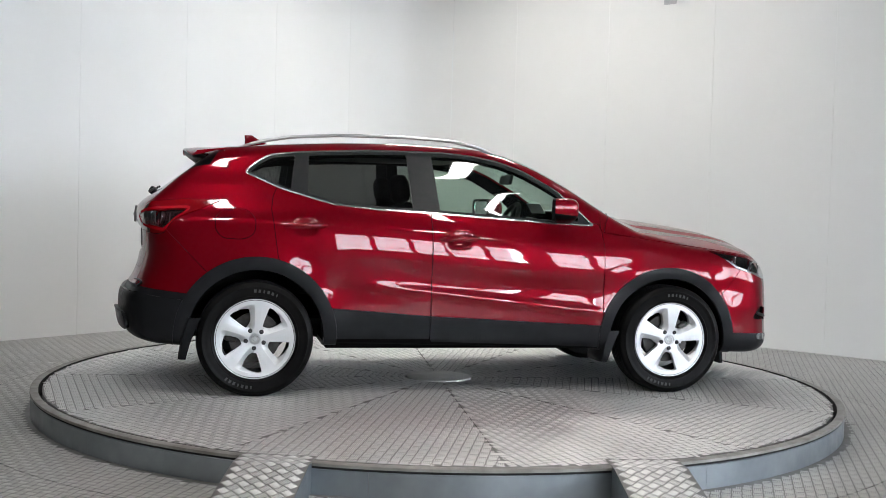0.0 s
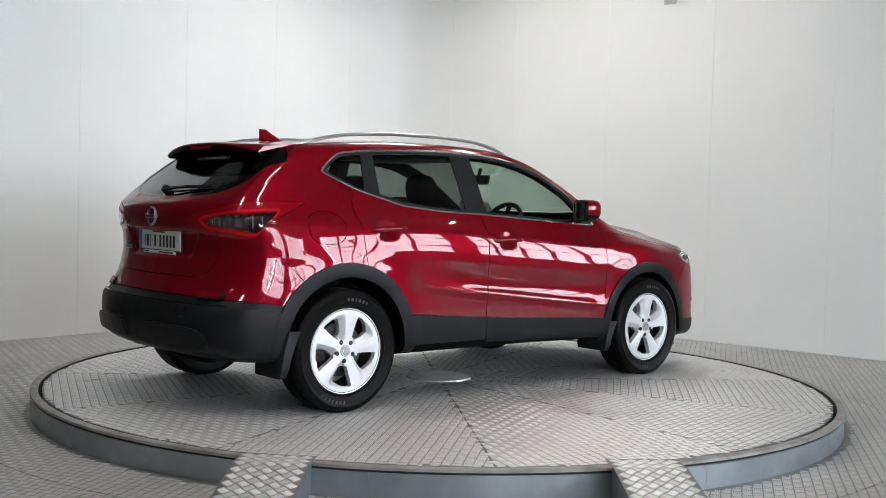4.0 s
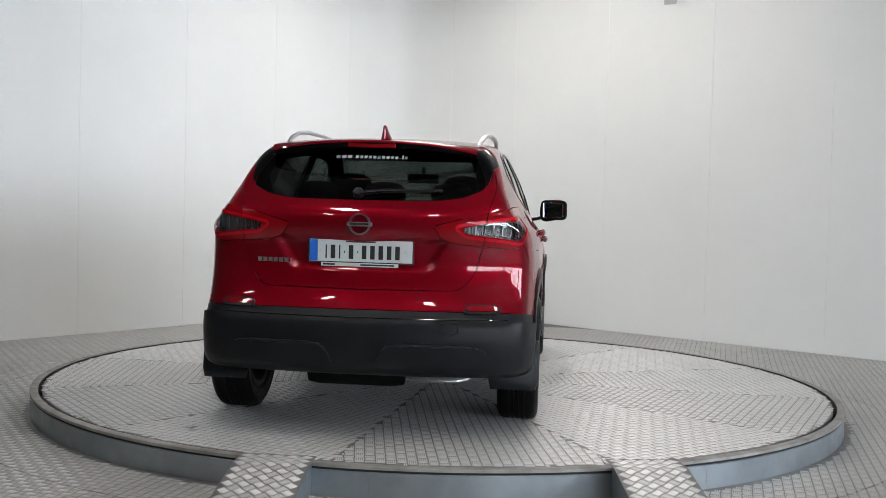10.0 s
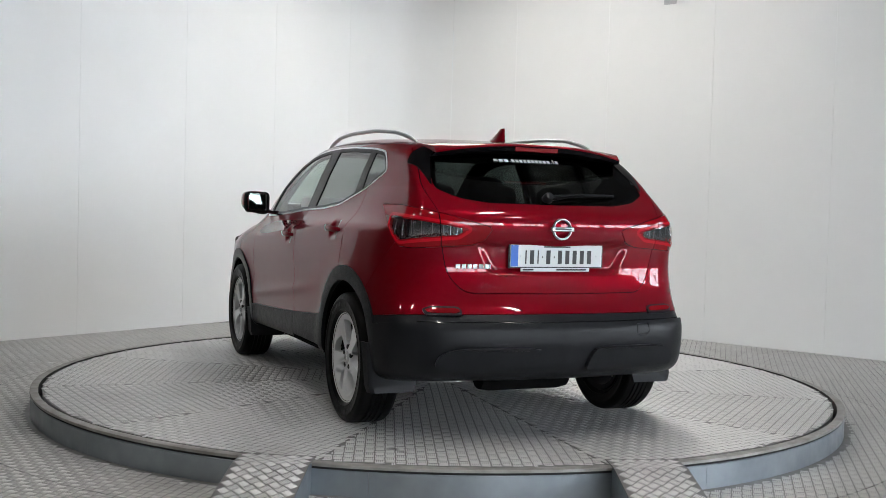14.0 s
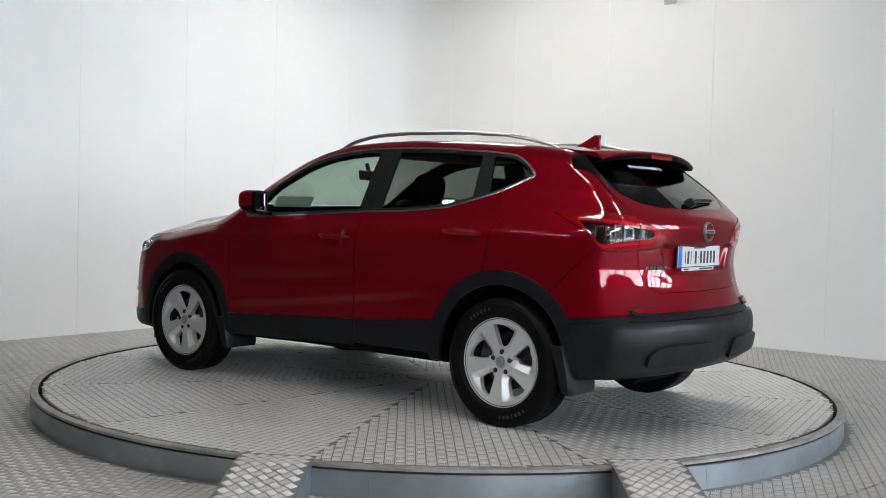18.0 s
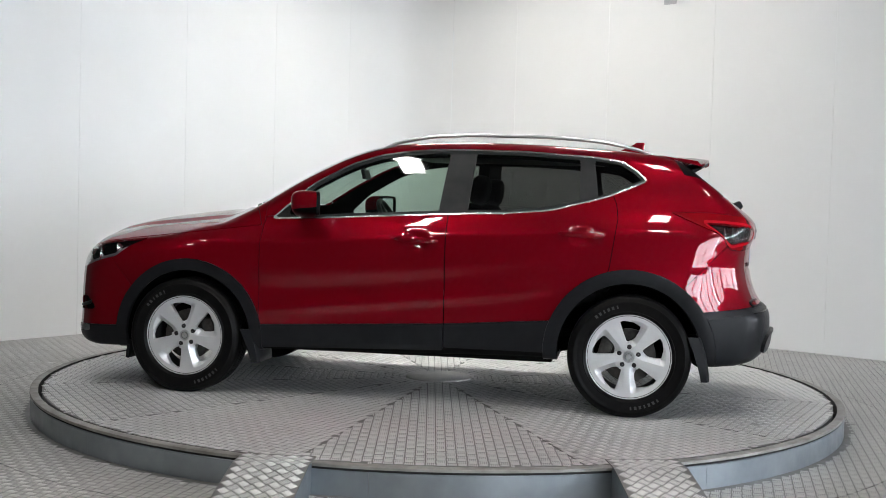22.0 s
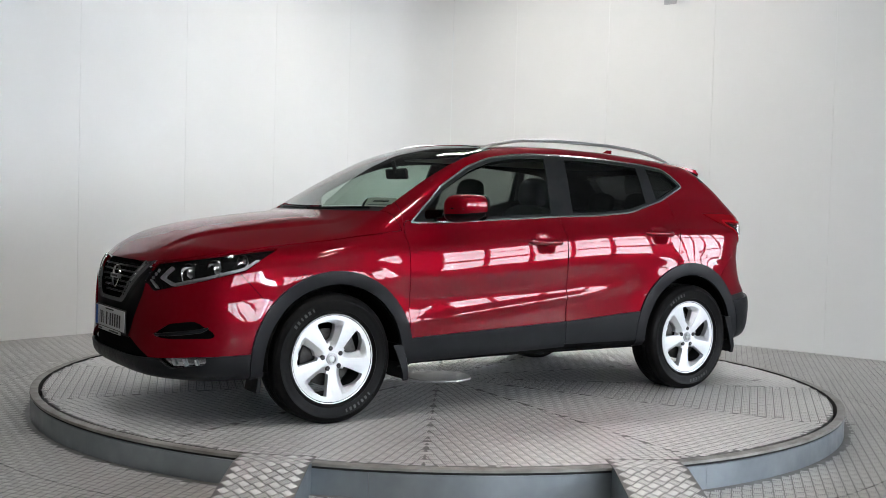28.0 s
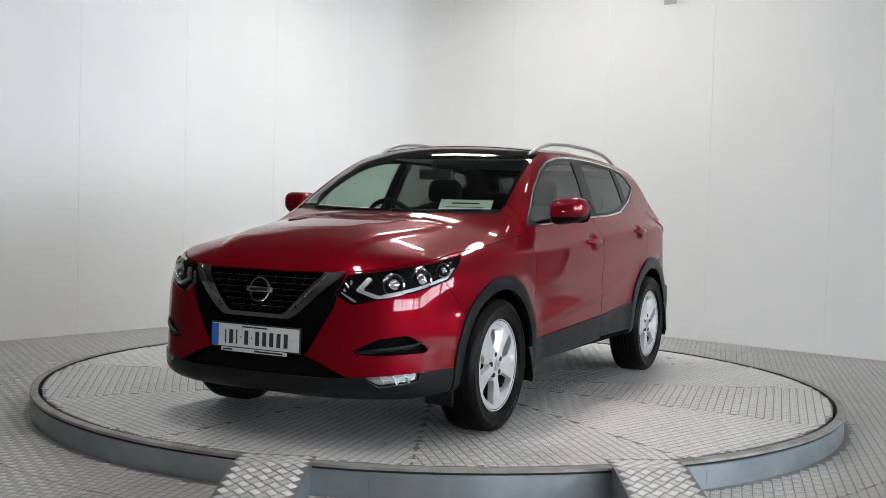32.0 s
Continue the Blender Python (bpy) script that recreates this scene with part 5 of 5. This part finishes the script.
def number_plate(m, label):
    p = part("number_plate", box(-0.26, 0.26, -0.055, 0.055, 0, 0.006, 0.002, m=m), M["white"], CAR, label)
    part("surround", box(-0.268, 0.268, -0.062, 0.062, -0.004, 0.002, 0.002, m=m), M["ink"], p)
    part("blue_band", box(-0.258, -0.218, -0.053, 0.053, 0.0062, 0.0070, m=m), M["blue"], p)
    x = -0.178
    for w in (0.02, 0.036, 0.02, 0.018, 0.036, 0.018, 0.036, 0.036, 0.036, 0.036, 0.036):
        tall = 0.034 if w != 0.018 else 0.005
        part("mark", box(x, x + w - 0.013, -0.006 - tall, -0.006 + tall, 0.0062, 0.0070, m=m), M["ink"], p)
        x += w + 0.006
    for x in (-0.205, 0.225):
        part("screw", lathe([(0.001, 0.0085), (0.004, 0.0085), (0.005, 0.006)], 10, "z", m=m @ pose(x, 0, 0)), M["satin"], p)
    part("mark", box(-0.075, 0.075, 0.042, 0.049, 0.0062, 0.0070, m=m), M["ink"], p)
    st = part("dealer_strip", box(-0.20, 0.19, -0.078, -0.060, -0.002, 0.006, 0.001, m=m), M["white"], p)
    part("mark", box(-0.19, -0.13, -0.073, -0.065, 0.0062, 0.0070, m=m), M["ink"], p)
    part("mark", box(0.0, 0.17, -0.073, -0.065, 0.0062, 0.0070, m=m), M["ink"], p)


number_plate(Matrix.Translation((nose_at(0.1, 0.505) + 0.006, 0, 0.505)) @ aim(Vector((1, 0, 0.02))), "white front number plate with a blue band")
number_plate(Matrix.Translation((tail_at(0, 0.925) - 0.004, 0, 0.927)) @ aim(Vector((-1, 0, -0.02))), "white rear number plate with a blue band")
# model badge: plain chrome bars
_x = 0.535
for w in (0.024, 0.022, 0.022, 0.022, 0.024, 0.022, 0.008):
    yy = _x - w / 2
    _p = Vector((tail_at(abs(yy), 0.872) - 0.001, yy, 0.872))
    part("badge", box(-w / 2, w / 2, -0.011, 0.011, 0, 0.004, 0.001, m=Matrix.Translation(_p) @ aim(Vector((-1, 0.12, -0.1)))), M["chrome"], GATE)
    _x -= w + 0.006
# white lettering on the rear window: plain bars
_y = 0.205
for w, tall in ((0.024, 0.6), (0.024, 0.6), (0.024, 0.6), (0.006, 0.2)) + ((0.017, 0.65),) * 10 + ((0.006, 0.2), (0.008, 0.95), (0.017, 0.65)):
    vs = []
    for k in range(3):
        y = _y - w * k / 2
        for z in (1.404, 1.404 + 0.024 * tall):
            vs.append((tail_at(abs(y), z) - 0.003, y, z))
    put("lettering", vs, [(0, 2, 3, 1), (2, 4, 5, 3)], M["paper"], GATE, "white lettering on the rear window")
    _y -= w + 0.0065

# handles
for par_i, (hx, hz) in enumerate(((1.235, 0.965), (0.285, 1.025))):
    for s in (1, -1):
        door = [o for o in CAR.children if o.name.split(".")[0] == ("front_door", "rear_door")[par_i]][0 if s > 0 else 1]
        pts, rad = [], []
        y_front, y_back = side_y(hx + 0.125, hz), side_y(hx - 0.125, hz)
        for k in range(11):
            t = k / 10
            x = hx + 0.125 - 0.25 * t
            out = 0.030 * math.sin(math.pi * t) ** 0.45
            yb = y_front + (y_back - y_front) * t
            pts.append((x, s * (yb + out - 0.002), hz + 0.008 * (0.5 - t)))
            rad.append((0.010, (0.008, 0.014, 0.017)[min(k, 10 - k, 2)]))
        part("handle", tube(pts, rad, 10), M["paint"], door, "red door handle", True)

# mirrors
def frame_ring(hw, hh, wall, depth, m):
    """A rounded rectangular hood round the y, z plane, open to the back."""
    bm = bmesh.new()
    rings = []
    for k, x in ((0.0, depth * 0.5), (0.0, -depth * 0.4), (0.25, -depth * 0.5), (1.0, -depth * 0.5), (1.0, depth * 0.3)):
        a, b = hw - wall * k, hh - wall * k
        ring = rounded([(-a, -b), (a, -b), (a, b), (-a, b)], 0.042 - 0.4 * wall * k, 6)
        rings.append([bm.verts.new(m @ Vector((x, p, q))) for p, q in ring])
    n = len(rings[0])
    for p, q in zip(rings, rings[1:]):
        for i in range(n):
            bm.faces.new((p[i], p[(i + 1) % n], q[(i + 1) % n], q[i]))
    return bm


for s in (1, -1):
    bm = bmesh.new()
    bmesh.ops.create_uvsphere(bm, u_segments=32, v_segments=20, radius=1)
    for v in bm.verts:
        c = v.co
        f = lambda a, p: math.copysign(abs(a) ** p, a)
        x, y, z = f(c.x, 0.62), f(c.y, 0.55), f(c.z, 0.62)
        x = max(x, -0.352 - 0.238 * y)
        v.co = (1.865 + 0.105 * x - 0.02 * y, s * (0.945 + 0.098 * y), 1.158 + 0.075 * z * (1 - 0.12 * y) + 0.012 * y)
    low_ = bm.copy()
    for b_, up_ in ((bm, False), (low_, True)):
        bmesh.ops.bisect_plane(b_, geom=b_.verts[:] + b_.edges[:] + b_.faces[:], plane_co=(1.9, 0, 1.128), plane_no=(0.10, 0, 1), clear_inner=not up_, clear_outer=up_)
    cap_ = part("mirror", bm, M["paint"], CAR, "red door mirror on a black foot", True)
    for v in low_.verts:
        v.co = (v.co.x * 0.996 + 1.865 * 0.004, v.co.y * 0.985 + s * 0.945 * 0.015, v.co.z)
    part("mirror_base", low_, M["dull_black"], cap_, "black lower mirror shell", True)
    part("bezel", frame_ring(0.100, 0.071, 0.012, 0.022, pose(1.821, s * 0.947, 1.159, 0, 0, s * 24.5)), M["dull_black"], cap_, "black mirror surround", True)
    part("mirror_glass", box(-0.004, 0.0, -0.078, 0.078, -0.057, 0.059, 0.01, m=pose(1.823, s * 0.948, 1.158, 0, 0, s * 24.5)), M["mirror"], cap_, "mirror glass")
    part("foot", tube([(1.93, s * 0.765, 1.085), (1.92, s * 0.83, 1.095), (1.905, s * 0.89, 1.112)], [(0.05, 0.014), (0.042, 0.014), (0.034, 0.012)], 10), M["gloss_black"], cap_, "black foot", True)
    part("indicator", tube([(1.968, s * 0.88, 1.150), (1.966, s * 0.95, 1.152), (1.935, s * 1.02, 1.152)], (0.006, 0.006), 6), M["smoke"], cap_)

# roof rails
for s in (1, -1):
    ctrl = curve([(-0.14, 1.486), (0.0, 1.532), (0.2, 1.570), (0.5, 1.591), (0.95, 1.596), (1.22, 1.584), (1.42, 1.548), (1.56, 1.490)], 0.04)
    yy = curve([(-0.05, 0.535), (0.5, 0.560), (1.0, 0.560), (1.54, 0.535)], 0.1)
    xs = np.linspace(-0.11, 1.54, 34)
    part("roof_rail", tube([(x, s * float(yy(x)), float(ctrl(x))) for x in xs], [(0.008, 0.006), (0.011, 0.008), (0.013, 0.010)] + [(0.014, 0.011)] * 28 + [(0.013, 0.010), (0.011, 0.008), (0.008, 0.006)], 10), M["satin"], CAR, "satin silver roof rail", True)

# aerial fin
bm = bmesh.new()
rows = []
for t, x0, x1, w in ((0, 0.14, -0.06, 0.032), (0.3, 0.085, -0.06, 0.022), (0.65, 0.03, -0.06, 0.014), (0.93, -0.005, -0.062, 0.009), (1.0, -0.012, -0.060, 0.005)):
    z = 1.530 + 0.074 * t
    rows.append([bm.verts.new(((x0 + x1) / 2 + (x0 - x1) / 2 * math.cos(a), w * math.sin(a), z)) for a in [2 * math.pi * k / 16 for k in range(16)]])
for p, q in zip(rows, rows[1:]):
    for k in range(16):
        bm.faces.new((p[k], p[(k + 1) % 16], q[(k + 1) % 16], q[k]))
bm.faces.new(rows[-1])
part("aerial", bm, M["paint"], CAR, "red shark-fin aerial", True)

# spoiler over the rear window
top_v, n_y = [], 24
bm, bm2 = bmesh.new(), bmesh.new()
rt, rb = [], []
for k in range(n_y + 1):
    y = -0.545 + 1.09 * k / n_y
    u = abs(y) / 0.545
    x1 = -0.462 + 0.07 * u ** 2.2
    z1 = 1.496 - 0.050 * u ** 2.4
    zr = roof_at(-0.20, abs(y)) + 0.004
    th = 0.034 * (1 - 0.25 * u ** 3)
    rt.append([bm.verts.new(p) for p in ((-0.14, y, roof_at(-0.14, abs(y)) + 0.0015), (-0.25, y, zr - 0.003), (-0.36, y, (zr + z1) / 2 + 0.002), (x1 + 0.012, y, z1 + 0.001), (x1 + 0.003, y, z1 - 0.004), (x1 + 0.001, y, z1 - 0.012))])
    rb.append([bm2.verts.new(p) for p in ((x1 + 0.0015, y, z1 - 0.012), (x1 + 0.010, y, z1 - th), (x1 + 0.022, y, z1 - th - 0.004), (-0.385, y, z1 - th + 0.006), (-0.32, y, z1 - th - 0.004), (-0.27, y, z1 - th - 0.03))])
for rr, b_ in ((rt, bm), (rb, bm2)):
    for p, q in zip(rr, rr[1:]):
        for j in range(len(p) - 1):
            b_.faces.new((p[j], p[j + 1], q[j + 1], q[j]))
for rr, b_ in ((rt, bm), (rb, bm2)):
    for row in (rr[0], rr[-1]):
        b_.faces.new(row)
SP = part("spoiler", bm, M["paint"], GATE, "red roof spoiler", True)
part("spoiler_underside", bm2, M["dull_black"], SP, "black underside", True)
part("brake_light", box(-0.004, 0.004, -0.125, 0.125, -0.013, 0.013, 0.003, m=pose(-0.4535, 0, 1.469)), M["red_dim"], SP, "red high brake light")

# bright edge along the bumper's ledge
part("bumper_strip", tube([(tail_at(abs(y), 0.606) - 0.012, y, 0.606) for y in np.linspace(-0.74, 0.74, 25)], (0.004, 0.004), 6), M["gloss_black"], RB, smooth=True)

# wipers
_b = tail_at(0, 1.205)
part("rear_wiper", tube([(_b - 0.03, 0.02, 1.212), (tail_at(0.1, 1.225) - 0.03, -0.10, 1.228), (tail_at(0.36, 1.235) - 0.022, -0.36, 1.232)], [(0.011, 0.009), (0.008, 0.006), (0.004, 0.003)], 8), M["dull_black"], GATE, "black rear wiper", True)
part("wiper_blade", tube([(tail_at(0.02, 1.22) - 0.012, 0.03, 1.225), (tail_at(0.2, 1.23) - 0.010, -0.2, 1.238), (tail_at(0.38, 1.235) - 0.010, -0.39, 1.238)], [(0.006, 0.008)] * 3, 6), M["plastic"], GATE)
part("wiper_pivot", lathe([(0.001, 0.045), (0.02, 0.042), (0.026, 0.03), (0.028, 0.0)], 20, "z", m=Matrix.Translation((_b + 0.004, 0.03, 1.207)) @ aim(Vector((-1, 0, 0.6)))), M["plastic"], GATE, "", True)
for y0, y1, dx in ((-0.52, 0.05, 0.0), (0.08, 0.58, 0.01)):
    pts = []
    for k in range(9):
        y = y0 + (y1 - y0) * k / 8
        x = 2.425 - 0.20 * (y / 0.7) ** 2 - 0.008 * k / 8
        pts.append((x, y, roof_at(x, abs(y)) - 0.008))
    part("front_wiper", tube(pts, [(0.006, 0.007)] * 9, 6), M["plastic"], CAR, "black front wiper", True)
    part("wiper_arm", tube([(2.43 - 0.2 * (y0 / 0.7) ** 2, y0 + 0.02, roof_at(2.43 - 0.2 * (y0 / 0.7) ** 2, abs(y0)) - 0.004), (pts[3][0] + 0.014, pts[3][1], pts[3][2] - 0.004), (pts[5][0] + 0.004, pts[5][1], pts[5][2])], 0.006, 6), M["plastic"], CAR)

# underneath
part("silencer", lathe([(0.001, -0.26), (0.075, -0.25), (0.085, -0.2), (0.085, 0.2), (0.075, 0.25), (0.001, 0.26)], 24, m=pose(-0.45, 0.05, 0.30)), M["liner"], CAR, "dark silencer", True)
part("rear_axle", tube([(0.02, -0.68, 0.30), (0.02, 0.68, 0.30)], 0.045, 12), M["liner"], CAR, "black axle beam", True)
part("underbody_tray", box(0.45, 3.15, -0.55, 0.55, 0.245, 0.275, 0.01), M["liner"], CAR, "black underbody tray")
for s in (1, -1):
    part("front_deflector", box(-0.012, 0.012, -0.075, 0.075, 0.18, 0.26, 0.004, m=pose(3.06, s * 0.74, 0, 0, -6, 0)), M["plastic"], CAR, "black air deflector")
    part("sill", box(0.45, 2.18, s * 0.80 - 0.03, s * 0.80 + 0.03, 0.292, 0.36, 0.02), M["liner"], CAR, "black sill")

# ---- inside the car ----
part("cabin_floor", box(-0.55, 2.2, -0.68, 0.68, 0.42, 0.45), M["interior"], CAR, "dark cabin floor")
part("parcel_shelf", box(-0.55, -0.02, -0.55, 0.55, 1.03, 1.05, 0.008), M["interior"], CAR, "dark parcel shelf")
bm = bmesh.new()
rows = []
for k in range(17):
    y = -0.70 + 1.40 * k / 16
    pod = 0.05 * math.exp(-((y + 0.36) / 0.16) ** 2)
    rows.append([bm.verts.new(p) for p in ((2.27 - 0.2 * (y / 0.7) ** 2, y, 1.055), (2.0, y, 1.075), (1.82, y, 1.06 + pod), (1.74, y, 1.02 + pod), (1.72, y, 0.90), (1.80, y, 0.65))])
for p, q in zip(rows, rows[1:]):
    for j in range(5):
        bm.faces.new((p[j], p[j + 1], q[j + 1], q[j]))
part("dashboard", bm, M["trim_in"], CAR, "dark dashboard", True)


def torus(R, r, m, n=36, k=10):
    bm = bmesh.new()
    rings = [[bm.verts.new(m @ Vector(((R + r * math.cos(2 * math.pi * j / k)) * math.cos(2 * math.pi * i / n), (R + r * math.cos(2 * math.pi * j / k)) * math.sin(2 * math.pi * i / n), r * math.sin(2 * math.pi * j / k)))) for j in range(k)] for i in range(n)]
    for i in range(n):
        for j in range(k):
            bm.faces.new((rings[i][j], rings[(i + 1) % n][j], rings[(i + 1) % n][(j + 1) % k], rings[i][(j + 1) % k]))
    return bm


wm = pose(1.655, -0.36, 1.03, 0, -62, 0)
SW = part("steering_wheel", torus(0.182, 0.016, wm), M["trim_in"], CAR, "dark steering wheel", True)
part("boss", lathe([(0.001, 0.02), (0.06, 0.012), (0.07, -0.02)], 20, "z", m=wm), M["trim_in"], SW, "", True)
for a in (0, 180, 270):
    part("spoke", box(0.05, 0.18, -0.018, 0.018, -0.012, 0.004, 0.004, m=wm @ pose(0, 0, 0, 0, 0, a)), M["trim_in"], SW)


def cushion(cx, cy, cz, sx, sy, sz, tilt=0.0, p=0.5):
    bm = bmesh.new()
    bmesh.ops.create_uvsphere(bm, u_segments=20, v_segments=14, radius=1)
    f = lambda a, q: math.copysign(abs(a) ** q, a)
    for v in bm.verts:
        v.co = (f(v.co.x, p) * sx, f(v.co.y, p) * sy, f(v.co.z, p) * sz)
    bmesh.ops.transform(bm, matrix=pose(cx, cy, cz, 0, tilt, 0), verts=bm.verts)
    return bm


def seat(x, y, name):
    s = part(name, cushion(x, y, 0.66, 0.26, 0.25, 0.09), M["interior"], CAR, "dark cloth seat", True)
    part("backrest", cushion(x - 0.30, y, 0.89, 0.085, 0.245, 0.30, -14), M["interior"], s, "", True)
    part("headrest", cushion(x - 0.385, y, 1.268, 0.06, 0.128, 0.095, -10, 0.72), M["interior"], s, "", True)
    for k in (-1, 1):
        part("headrest_post", tube([(x - 0.36, y + 0.05 * k, 1.12), (x - 0.385, y + 0.05 * k, 1.25)], 0.006, 6), M["satin"], s)


seat(1.32, 0.36, "front_seat")
seat(1.32, -0.36, "front_seat")
RS = part("rear_seat", cushion(0.42, 0, 0.66, 0.26, 0.62, 0.09), M["interior"], CAR, "dark cloth rear bench", True)
part("backrest", cushion(0.12, 0, 0.90, 0.08, 0.62, 0.27, -16), M["interior"], RS, "", True)
for y in (-0.38, 0, 0.38):
    part("headrest", cushion(0.02, y, 1.215, 0.045, 0.12, 0.075, -8, 0.7), M["interior"], RS, "", True)
part("rear_view_mirror", box(-0.012, 0.012, -0.115, 0.115, -0.035, 0.035, 0.012, m=pose(1.758, 0.0, 1.362, 0, 12, 4)), M["trim_in"], CAR, "dark rear-view mirror")
part("mirror_stalk", tube([(1.765, 0, 1.37), (1.79, 0, 1.445)], 0.014, 8), M["trim_in"], CAR)
part("roof_lining", box(-0.25, 1.40, -0.50, 0.50, 1.468, 1.478, 0.003), M["lining"], CAR, "pale grey roof lining")
# dealer's paper behind the windscreen
pm = pose(2.10, 0.385, 1.168, 0, 58, 0) @ pose(0, 0, 0, 0, 0, 90)
PP = part("paper_card", box(-0.17, 0.17, -0.042, 0.042, 0, 0.002, m=pm), M["paper"], CAR, "white paper card behind the windscreen")
part("mark", box(-0.09, 0.09, 0.012, 0.022, 0.0021, 0.0026, m=pm), M["ink"], PP)
part("mark", box(-0.13, 0.12, -0.012, -0.006, 0.0021, 0.0026, m=pm), M["rim_steel"], PP)


# ---- what moves: the deck and the car turn together ----
def motions():
    rows_t, rows_c = [], []
    for k in range(17):
        t = 2.0 * k
        a = TURN_START + TURN_RATE * t
        turn = pose(0, 0, 0, 0, 0, a)
        rows_t.append((t, turn))
        rows_c.append((t, turn @ pose(CAR_X, CAR_Y, 0)))
    walk(TABLE, rows_t)
    walk(CAR, rows_c)


CAR_X, CAR_Y = -1.2657, 0.2003
motions()
